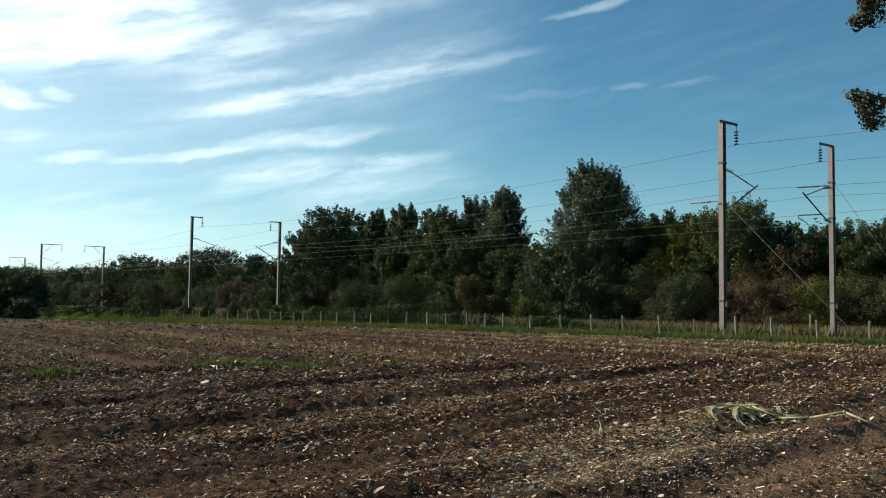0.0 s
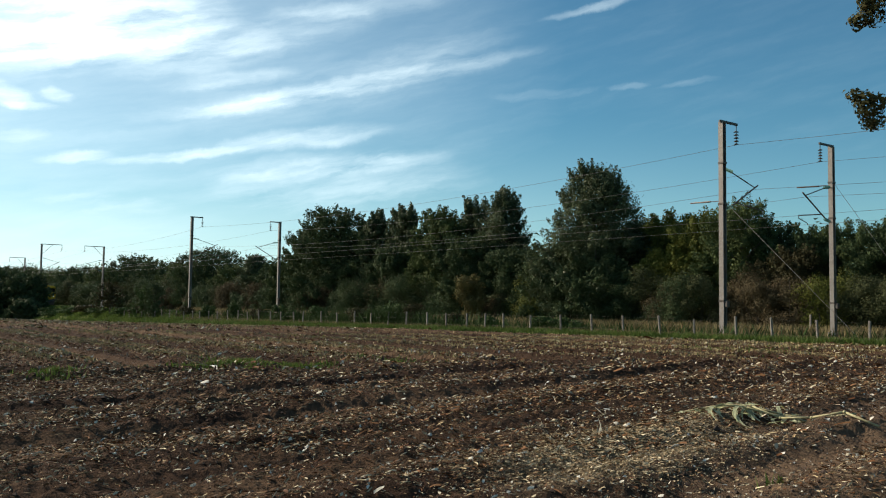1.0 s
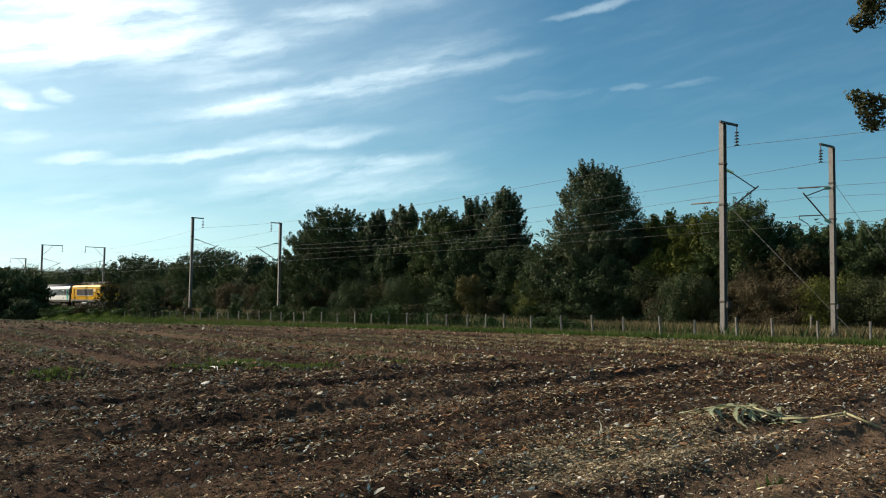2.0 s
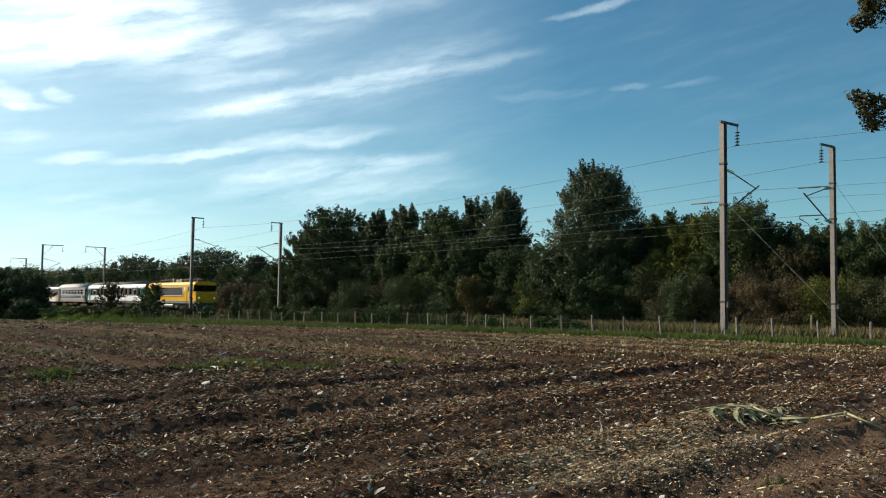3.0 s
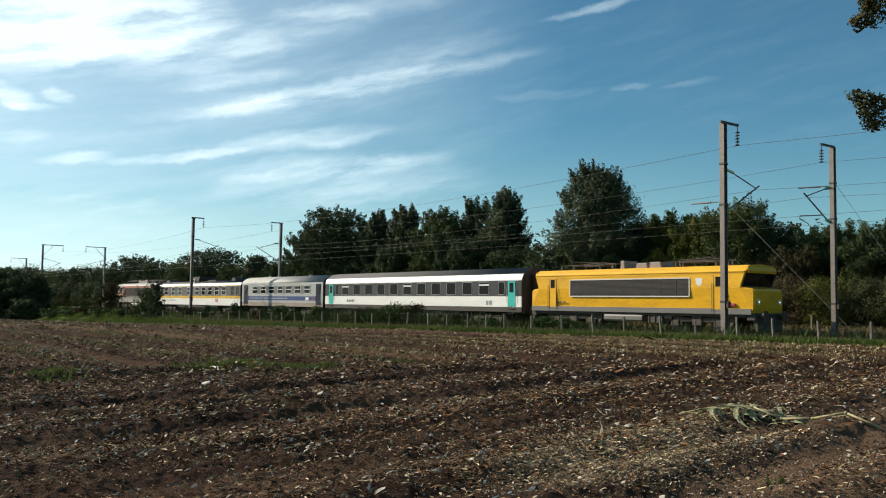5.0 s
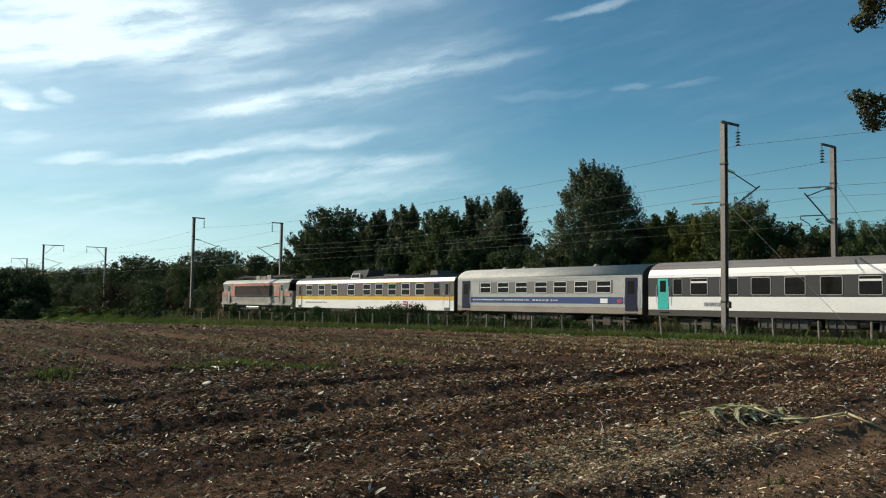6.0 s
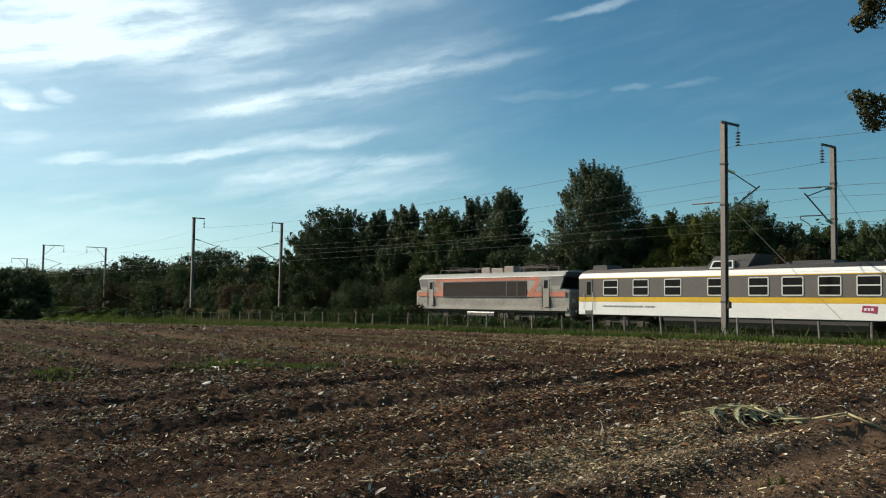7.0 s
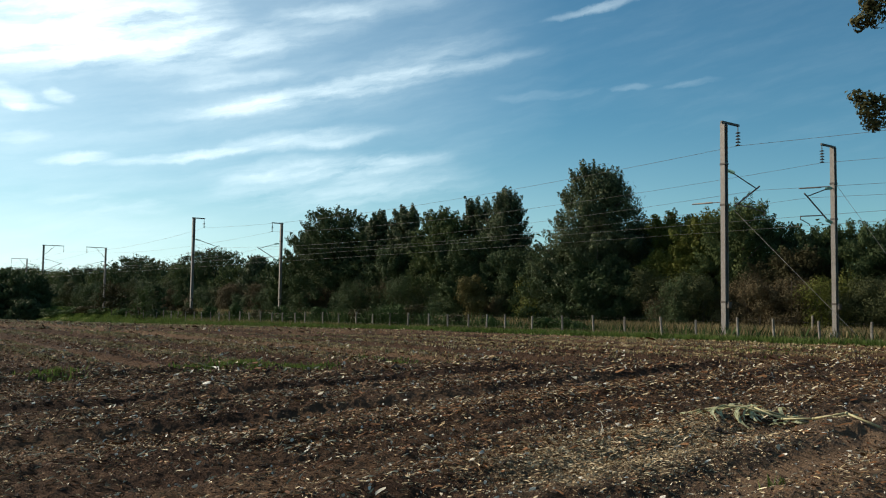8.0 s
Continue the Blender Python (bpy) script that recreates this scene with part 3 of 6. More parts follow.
# ---------------------------------------------------------------- fence along the railway
def fence():
    root = new("field_fence")
    tagged(root, "weathered grey concrete post and wire fence along the railway", "fence")
    bm = bmesh.new()
    box(bm, -0.042, 0.042, -0.042, 0.042, -0.5, 1.0, 0.012)
    first = part("post", bm, POST, root)
    r = random.Random(5)
    tops = []
    seen = [-14.2, -16.31, -18.39, -20.38, -22.11, -24.25, -26.07, -28.33, -30.39, -32.52, -34.87, -36.97, -38.75, -40.38, -42.2, -44.33, -46.44, -48.69, -50.69,
            -52.94, -55.02, -57.55, -60.24, -61.79]
    for i in range(52):
        x = seen[i - 8] if 8 <= i < 32 else 2.3 - i * 2.06 if i < 8 else -61.79 - (i - 31) * 2.06 + r.uniform(-0.12, 0.12)
        y = 33.0 + r.uniform(-0.08, 0.08)
        z = float(base_height(np.array(x), np.array(y)))
        o = first if i == 0 else again(first, root)
        up = r.uniform(-0.08, 0.10)
        o.matrix_basis = pose(x, y, z + up, r.gauss(0, 2.2), r.gauss(0, 2.2), r.uniform(-20, 20))
        tops.append((x, y - 0.07, z + up))
    for k in (0.92, 0.62, 0.32):
        bm = bmesh.new()
        for a, b in zip(tops, tops[1:]):
            rod(bm, (a[0], a[1], a[2] + k), (b[0], b[1], b[2] + k), 0.002, n=4)
        part("wire", bm, IRON, root)
    bm = bmesh.new()
    box(bm, -0.05, 0.05, -0.05, 0.05, -0.5, 1.15, 0.012)
    tagged(mesh_object("marker_post", bm, POST), "short pale concrete marker post behind the track", "post").matrix_basis = pose(-26.9, 47.4, float(base_height(np.array(-26.9), np.array(47.4))), 0, 2, 0)


fence()


# ---------------------------------------------------------------- trees and shrubs
def leaf_faces(rng, c, n, size):
    """One small folded triangle a leaf, at c, facing n."""
    count = len(c)
    a = np.cross(n, rng.normal(size=(count, 3)))
    a /= np.linalg.norm(a, axis=1, keepdims=True)
    b = np.cross(n, a)
    b /= np.linalg.norm(b, axis=1, keepdims=True)
    s = size * rng.uniform(0.55, 1.25, count)[:, None]
    fold = np.cross(a, b) * s * 0.12
    verts = np.stack([c - a * s * 0.5, c + b * s * 0.42 + fold, c + a * s * 0.5 - b * s * 0.2], 1).reshape(-1, 3)
    return verts, np.arange(count * 3).reshape(-1, 3)


def leaf_cloud(rng, centres, radii, count, size, stray=0.28):
    """Leaves in the outer part of many clumps, facing out of them more or less."""
    weight = (radii[:, 0] * radii[:, 2]) / np.sum(radii[:, 0] * radii[:, 2])
    which = rng.choice(len(centres), size=count, p=weight)
    d = rng.normal(size=(count, 3))
    d /= np.linalg.norm(d, axis=1, keepdims=True)
    depth = rng.uniform(0.35, 1.0, count) ** 0.5 * (1 + 0.14 * rng.normal(size=count))
    c = centres[which] + d * radii[which] * depth[:, None]
    return leaf_faces(rng, c, d * 1.15 + rng.normal(size=(count, 3)) * stray, size)


def sprigs(rng, feet, axes, lengths, radii, count, size, stray=0.32):
    """Leaves along many short shoots, thick at the foot and thin at the tip."""
    weight = lengths * radii
    which = rng.choice(len(feet), size=count, p=weight / weight.sum())
    t = rng.uniform(0, 1, count) ** 1.15
    ax = axes[which]
    d = rng.normal(size=(count, 3))
    d -= ax * np.sum(d * ax, 1, keepdims=True)
    d /= np.linalg.norm(d, axis=1, keepdims=True)
    wide = radii[which] * np.sin(0.5 + 2.35 * t) * np.sqrt(rng.uniform(0.1, 1.15, count))
    c = feet[which] + ax * (lengths[which] * t)[:, None] + d * wide[:, None]
    return leaf_faces(rng, c, d + ax * 0.5 + rng.normal(size=(count, 3)) * stray, size)


def branchwork(bm, rng, height, spread, trunk, limbs):
    rod(bm, (0, 0, -0.4), (rng.uniform(-.15, .15), rng.uniform(-.15, .15), height * 0.45), trunk, trunk * 0.65, 9)
    rod(bm, (0, 0, height * 0.42), (rng.uniform(-.4, .4), rng.uniform(-.4, .4), height * 0.86), trunk * 0.65, trunk * 0.12, 7)
    for i in range(limbs):
        a = i * 2.4 + rng.uniform(-0.4, 0.4)
        z0 = height * rng.uniform(0.18, 0.6)
        out = spread * rng.uniform(0.5, 0.85)
        mid = Vector((math.cos(a) * out * 0.5, math.sin(a) * out * 0.5, z0 + height * 0.10))
        end = Vector((math.cos(a) * out, math.sin(a) * out, z0 + height * rng.uniform(0.14, 0.26)))
        rod(bm, (0, 0, z0), mid, trunk * 0.36, trunk * 0.22, 6)
        rod(bm, mid, end, trunk * 0.22, trunk * 0.06, 5)


def tree(name, label, x, y, height, spread, leaf, seed, leaves=9000, size=0.3, low=0.12, clumps=46, pointed=0.6, group="", category="tree", lean=0.0, base=None, upright=0.0):
    """A broadleaf tree: tapered trunk, limbs, and an uneven crown of leaf clumps."""
    rng = np.random.default_rng(seed)
    z = float(base_height(np.array(x), np.array(y))) if base is None else base
    root = new(name)
    root.matrix_basis = pose(x, y, z)
    tagged(root, label, category, group)
    bm = bmesh.new()
    branchwork(bm, rng, height, spread, max(0.05, height * 0.020), 7)
    part("trunk", bm, BARK, root, smooth=True)
    # the outline: full below, drawn in towards the top, more so when 'pointed'
    def outline(t):
        u = np.clip((t - 0.3) / 0.72, 0, 1)
        return np.sqrt(np.clip(1 - u ** (3.4 - 1.7 * pointed), 0.015, 1)) * (0.86 + 0.14 * np.clip(t / 0.3, 0, 1))
    # inner mass of clumps
    t = (np.arange(clumps) + rng.uniform(0, 1, clumps)) / clumps
    zc = height * (low + (0.88 - low) * t)
    env = outline(zc / height)
    ang = np.arange(clumps) * 2.39996 + rng.uniform(-0.8, 0.8, clumps)
    rad = spread * env * rng.uniform(0.05, 1.0, clumps) ** 0.6 * 0.66
    centres = np.stack([np.cos(ang) * rad + lean * zc, np.sin(ang) * rad, zc], 1)
    r = spread * rng.uniform(0.16, 0.36, clumps) * (0.5 + 0.5 * env)
    radii = np.stack([r, r, r * rng.uniform(0.7, 1.05, clumps)], 1)
    v, f = leaf_cloud(rng, centres, radii, int(leaves * 0.5), size * 1.1)
    # leafy boughs round it, each a tuft of upturned shoots
    tufts = int(26 + 5.5 * spread * height / 4)
    tt = np.clip(low + (1.0 - low) * (np.arange(tufts) + rng.uniform(0, 1, tufts)) / tufts, 0, 0.985)
    ta = np.arange(tufts) * 2.39996 + rng.uniform(-0.7, 0.7, tufts)
    tr = spread * outline(tt) * rng.uniform(0.66, 1.0, tufts)
    tr[-1] *= 0.2
    tr *= 1 - max(0.0, pointed - 0.9) * np.clip((tt - 0.45) / 0.55, 0, 1)
    shoots = 7
    k = np.repeat(np.arange(tufts), shoots)
    reach = 0.55 + 0.045 * height
    tuft = np.stack([np.cos(ta) * tr, np.sin(ta) * tr, tt * height - reach * (0.8 + 0.35 * upright)], 1)
    feet = tuft[k] + rng.normal(0, 1, (len(k), 3)) * (0.13 * spread ** 0.5 * reach, 0.13 * spread ** 0.5 * reach, 0.12 * reach)
    feet[:, 0] += lean * feet[:, 2]
    rise = (0.35 + 1.5 * tt[k] ** 2) * (1 + upright)
    axes = np.stack([np.cos(ta[k]), np.sin(ta[k]), rise], 1) + rng.normal(0, 0.38, (len(k), 3))
    axes /= np.linalg.norm(axes, axis=1, keepdims=True)
    lengths = reach * rng.uniform(0.5, 1.2, len(k))
    thick = lengths * rng.uniform(0.20, 0.34, len(k)) * (1 - 0.35 * upright)
    v2, f2 = sprigs(rng, feet, axes, lengths, thick, int(leaves * 0.5), size)
    v, f = np.vstack([v, v2]), np.vstack([f, f2 + len(v)])
    v[:, 2] = np.maximum(v[:, 2], 0.05)
    arrays("crown", v, f, leaf, root)
    return root


def shrub(name, label, x, y, height, spread, leaf, seed, leaves=2500, size=0.2, category="shrub", group=""):
    """A bush: several stems from the ground, and a rounded, ragged mass of leaves."""
    rng = np.random.default_rng(seed)
    z = float(base_height(np.array(x), np.array(y)))
    root = new(name)
    root.matrix_basis = pose(x, y, z)
    tagged(root, label, category, group)
    for i in range(4):
        bm = bmesh.new()
        a = rng.uniform(0, 6.28)
        o = spread * rng.uniform(0.2, 0.6)
        rod(bm, (math.cos(a) * 0.08, math.sin(a) * 0.08, -0.2), (math.cos(a) * o, math.sin(a) * o, height * rng.uniform(0.55, 0.95)), 0.03, 0.008, 5)
        part("stem", bm, BARK, root)
    n = 22
    t = rng.uniform(0.05, 0.9, n)
    ang = rng.uniform(0, 2 * np.pi, n)
    rad = spread * np.sqrt(1 - 0.75 * t ** 2) * rng.uniform(0.1, 0.8, n)
    centres = np.stack([np.cos(ang) * rad, np.sin(ang) * rad, t * height], 1)
    r = spread * rng.uniform(0.22, 0.42, n)
    radii = np.stack([r, r, np.minimum(r, height * 0.3)], 1)
    v, f = leaf_cloud(rng, centres, radii, leaves, size)
    v[:, 2] = np.maximum(v[:, 2], 0.03)
    arrays("leaves", v, f, leaf, root)
    return root


WOOD = "trees of the wood behind the railway"
OAK, DARK = "dense dark green broadleaf tree behind the railway", "shaded dark green tree at the edge of the wood"
POP, OLI = "tall grey-green tree with a loose feathery top", "yellow-green tree turning in early autumn"
# kind, x, y, height, half width, leaf
WOOD_MIDDLE = [
    (OAK, -88.3, 52, 12.8, 4.5, LEAF_DARK), (OAK, -95.6, 53, 10.5, 2.7, LEAF_DARK), (OAK, -96.6, 51, 6.9, 2.2, LEAF_OAK), (POP, -80.6, 53, 12.0, 1.6, LEAF_POPLAR),
    (POP, -77.2, 53.5, 11.8, 1.3, LEAF_POPLAR), (POP, -74.6, 53, 12.2, 1.5, LEAF_POPLAR), (DARK, -80.9, 55, 11.0, 4.0, LEAF_DARK), (DARK, -75.0, 51.5, 7.6, 2.9, LEAF_DARK),
    (OAK, -67.7, 52, 11.0, 2.6, LEAF_OAK), (POP, -66.0, 55, 12.4, 2.1, LEAF_POPLAR), (POP, -60.5, 54, 12.7, 3.3, LEAF_POPLAR), (DARK, -61.5, 50.8, 8.0, 3.2, LEAF_DARK),
    (DARK, -56.0, 51.0, 6.6, 2.8, LEAF_DARK), (POP, -47.6, 52, 13.2, 5.4, LEAF_POPLAR), (DARK, -45.6, 50, 5.6, 2.8, LEAF_DARK), (DARK, -50.6, 50.2, 6.0, 2.6, LEAF_DARK)]
WOOD_RIGHT = [
    (OLI, -44.2, 57, 9.2, 2.6, LEAF_OLIVE), (DARK, -47.2, 58, 8.8, 3.0, LEAF_OAK), (OLI, -39.3, 55, 8.7, 2.8, LEAF_OLIVE), (DARK, -35.7, 54, 9.3, 2.5, LEAF_OAK), (DARK, -35.0, 57, 7.9, 2.4, LEAF_DARK),
    (OLI, -40.8, 53, 6.0, 2.5, LEAF_OLIVE), (DARK, -30.9, 55, 7.0, 1.7, LEAF_DARK), (DARK, -29.2, 56, 7.3, 2.0, LEAF_OAK), (DARK, -26.4, 55, 7.1, 2.1, LEAF_DARK),
    (DARK, -31.4, 53, 5.6, 2.5, LEAF_BROWN), (DARK, -22.5, 55, 7.2, 2.6, LEAF_OAK), (DARK, -16.0, 56, 7.0, 3.0, LEAF_DARK)]
WOOD_FAR = [
    (DARK, -132.6, 56, 9.9, 5.2, LEAF_DARK), (POP, -116.4, 56, 8.6, 3.0, LEAF_POPLAR), (DARK, -106.0, 56, 7.2, 4.2, LEAF_DARK), (DARK, -124.0, 57, 7.0, 4.4, LEAF_OAK),
    (DARK, -146.0, 58, 8.0, 4.8, LEAF_OAK), (DARK, -181.0, 60, 10.6, 5.0, LEAF_DARK), (DARK, -164.7, 60, 8.9, 5.2, LEAF_DARK), (DARK, -196.0, 60, 8.4, 5.4, LEAF_OAK),
    (DARK, -214.0, 60, 9.0, 6.2, LEAF_DARK), (DARK, -236.0, 60, 8.4, 7.2, LEAF_OAK), (DARK, -262.0, 62, 9.2, 7.2, LEAF_DARK), (DARK, -294.0, 62, 11.2, 8.2, LEAF_DARK),
    (DARK, -330.0, 60, 11.5, 9.0, LEAF_DARK)]
for i, (label, x, y, h, w, leaf) in enumerate(WOOD_MIDDLE + WOOD_RIGHT + WOOD_FAR):
    off = math.hypot(x, y)
    near = x > -100
    tree("tree", label, x, y, h, w * (1.3 if not near else 1.0 if label == POP else 1.12), leaf, 100 + i, int((9500 if near else 6000) * (1.35 if w > 4 and label == POP else 1.0) * math.sqrt(w * h) * min(1.0, 95 / off)), 0.165 * (off / 65) ** 0.75,
         pointed=(1.3 if w > 2.5 else 0.9) if label == POP else 0.3, upright=0.7 if label == POP else 0.0, group=WOOD, clumps=60 + int(w * 8))

# dark thicket beside the field, in front of the line
THICKET = "trees of the dark thicket beside the field"
for i, (x, y, h, w) in enumerate([(-147, 32.0, 6.4, 4.2), (-154, 31.5, 7.2, 4.6), (-162, 31.0, 7.6, 5.0), (-171, 31.0, 8.0, 5.5), (-151, 27.5, 5.6, 4.0), (-141.5, 31.0, 2.0, 3.0)]):
    tree("thicket_tree", "nearly black shaded thicket tree beside the field", x, y, h + 0.9, w, LEAF_DARK, 300 + i, 15000, 0.40, 0.03, 50, 0.3, THICKET)

UNDER = "bushes along the edge of the wood"
rs = random.Random(11)
kinds = [(BUSH_BROWN, "brownish late-summer bush at the edge of the wood"), (BUSH_GREEN, "green bramble bush at the edge of the wood"),
         (LEAF_DARK, "dark shaded bush at the edge of the wood"), (LEAF_OLIVE, "olive-green bush at the edge of the wood")]
x = -14.0
k = 0
while x > -250:
    far = max(0.0, (-x - 90) / 100)
    leaf, label = kinds[rs.choice([0, 0, 1, 1, 2, 2, 2, 3] if x > -60 else [0, 1, 2, 2, 2])]
    h = rs.uniform(2.0, 4.1) + far * 1.2
    shrub("bush", label, x, rs.uniform(48.8, 51.0) + far, h, h * rs.uniform(0.6, 0.85), leaf, 500 + k, int(11000 - 4000 * min(far, 2)), 0.115 + 0.13 * far, "bush", UNDER)
    x -= rs.uniform(1.45, 2.2) * (1 + far * 0.8)
    k += 1
shrub("round_bush", "round olive-brown bush among darker shrubs", -56.4, 46.6, 4.5, 1.75, BUSH_ROUND, 700, 9000, 0.17, "bush")
tree("sapling", "slender autumn-brown sapling beside the line", -110.3, 33.6, 4.3, 1.5, LEAF_BROWN, 701, 2600, 0.24, 0.25, 24, 0.4)
tree("sapling", "leafy green sapling at the railway fence", -97.0, 33.4, 3.6, 1.25, LEAF_BROOM, 702, 3600, 0.19, 0.02, 30, 0.5)
tree("sapling", "thin upright sapling with ivy on its stem", -93.6, 33.2, 4.2, 0.75, LEAF_DARK, 703, 4000, 0.2, 0.02, 24, 0.3)
BROOM = "shrubs between fence and track"
for i, (x, y, h, w) in enumerate([(-53.6, 34.0, 1.3, 1.5), (-51.5, 34.2, 1.7, 1.5), (-49.3, 33.8, 1.8, 1.6), (-47.3, 34.3, 1.6, 1.4), (-60, 34, 1.4, 1.2), (-66, 34, 1.5, 1.0),
                                   (-70, 34.2, 1.2, 1.2), (-75, 34, 1.6, 1.1), (-81, 34, 1.3, 1.2), (-86, 33.8, 1.2, 1.4), (-35.0, 34.2, 1.0, 1.2), (-33.0, 34.4, 0.95, 1.3),
                                   (-101, 34.2, 1.6, 2.0), (-105, 34.0, 1.3, 2.0), (-114, 34, 1.5, 2.4), (-120, 34, 1.7, 2.6), (-127, 33.6, 1.9, 2.8), (-134, 33, 2.2, 3.0),
                                   (-43.5, 34.5, 1.0, 1.0), (-40.0, 34.4, 0.8, 0.9), (-63.5, 33.8, 1.1, 0.9)]):
    shrub("shrub", "low green shrub between the fence and the track", x, y, h * (0.88 if -56 < x < -44 else 0.85 if x > -100 else 0.5), w * 0.9, LEAF_BROOM if i % 3 else LEAF_BROWN, 720 + i, 2800, 0.14 if x > -90 else 0.24, "shrub", BROOM)


def woods_behind():
    """The closed mass of the wood deeper in."""
    rng = np.random.default_rng(9)
    n = 420
    cx = -np.concatenate([np.linspace(6, 110, 300), np.linspace(110, 420, n - 300)]) + rng.normal(0, 1.5, n)
    top = np.interp(-cx, [0, 30, 45, 60, 90, 110, 200, 420], [6.6, 7.0, 8.6, 10.0, 11.0, 7.6, 8.4, 11.0])
    cy = rng.uniform(58, 66, n)
    centres = np.stack([cx, cy, top * rng.uniform(0.08, 0.78, n)], 1)
    r = rng.uniform(1.4, 2.6, n) * (1 + (-cx) / 300)
    v, f = leaf_cloud(rng, centres, np.stack([r, r, r], 1), 130000, 0.6)
    v[:, 2] = np.maximum(v[:, 2], 0)
    tagged(arrays("far_woods", v, f, LEAF_DARK), "dark green depth of the wood behind the trees", "woods", kind="stuff")


woods_behind()


def oak_overhead():
    """A field oak beside the view: only the tips of two limbs reach into it."""
    h = radians(HEADING)

    def place(right, ahead, z):
        return Vector((right * math.cos(h) - ahead * math.sin(h), right * math.sin(h) + ahead * math.cos(h), z))
    foot = place(17.6, 20.0, 0)
    foot.z = float(base_height(np.array(foot.x), np.array(foot.y)))
    root = new("oak_tree")
    root.matrix_basis = pose(*foot)
    tagged(root, "large field oak with browning leaves on overhanging limbs", "tree")
    rng = np.random.default_rng(77)
    bm = bmesh.new()
    rod(bm, (0, 0, -0.3), (0.1, 0, 3.0), 0.42, 0.34, 12)
    rod(bm, (0.1, 0, 2.9), (0.0, 0.2, 10.5), 0.34, 0.08, 10)
    tips = [place(10.09, 20.0, 9.38), place(10.06, 20.0, 6.23)]
    clumps = []
    for tip in tips:
        e = tip - foot
        start = Vector((0.05, 0.05, e.z - 1.9))
        mid = start.lerp(e, 0.55) + Vector((0, 0, 0.5))
        rod(bm, start, mid, 0.13, 0.07, 7), rod(bm, mid, e, 0.07, 0.015, 6)
        for u, k, lift in ((0.50, 1.0, 0.0), (0.62, 0.9, 0.3), (0.74, 0.8, 0.1), (0.80, 0.72, 0.35)):
            clumps.append((start.lerp(e, u) + Vector((0, 0, lift)), k))
    clumps += [(place(9.96, 20.0, 6.20) - foot, 0.26), (place(9.70, 20.0, 6.30) - foot, 0.24), (place(9.52, 20.1, 6.42) - foot, 0.19), (place(9.66, 19.9, 6.00) - foot, 0.20),
               (place(9.96, 20.1, 5.78) - foot, 0.24), (place(9.76, 20.0, 5.78) - foot, 0.14), (place(9.92, 20.0, 8.26) - foot, 0.28), (place(9.66, 20.0, 8.16) - foot, 0.20),
               (place(9.48, 20.0, 8.14) - foot, 0.12), (place(9.94, 20.0, 8.68) - foot, 0.36), (place(9.56, 20.0, 7.98) - foot, 0.10), (place(9.79, 20.0, 8.50) - foot, 0.2)]
    tips_from = len(clumps) - 12
    for i in range(46):
        a, t = rng.uniform(0, 6.28), rng.uniform(0.3, 1)
        q = Vector((math.cos(a) * 5.2 * t, math.sin(a) * 5.2 * t, rng.uniform(4.2, 11.5)))
        w = q + foot
        right, ahead = w.x * math.cos(h) + w.y * math.sin(h), -w.x * math.sin(h) + w.y * math.cos(h)
        if right - 0.53 * ahead > 1.5:
            clumps.append((q, 1.1))
    part("trunk", bm, BARK, root, smooth=True)
    c = np.array([list(q) for q, k in clumps])
    r = np.array([[k, k, k * 0.85] for q, k in clumps])
    v, f = leaf_cloud(rng, c, r, 22000, 0.14)
    arrays("crown", v, f, LEAF_AUTUMN, root)
    v, f = leaf_cloud(rng, c[tips_from:tips_from + 12], r[tips_from:tips_from + 12] * 1.12, 1500, 0.12)
    arrays("limb_tip_foliage", v, f, LEAF_AUTUMN, root)


oak_overhead()


# ---------------------------------------------------------------- grass and field litter
def blades(name, label, mat, x, y, height, seed, width=0.018, category="grass"):
    rng = np.random.default_rng(seed)
    n = len(x)
    z = ground_height(x, y)
    a = rng.uniform(0, 2 * np.pi, n)
    h = height * rng.uniform(0.4, 1.2, n)
    w = width * rng.uniform(0.7, 1.4, n)
    lean = rng.normal(0, 0.28, (n, 2)) * h[:, None]
    p = np.stack([x, y, z - 0.02], 1)
    d = np.stack([np.cos(a) * w, np.sin(a) * w, np.zeros(n)], 1)
    tip = p + np.stack([lean[:, 0], lean[:, 1], h], 1)
    mid = p + np.stack([lean[:, 0] * 0.35, lean[:, 1] * 0.35, h * 0.55], 1)
    verts = np.stack([p - d, p + d, mid + d * 0.7, tip, mid - d * 0.7], 1).reshape(-1, 3)
    faces = np.arange(n * 5).reshape(-1, 5)
    return tagged(arrays(name, verts, faces, mat), label, category, kind="stuff")


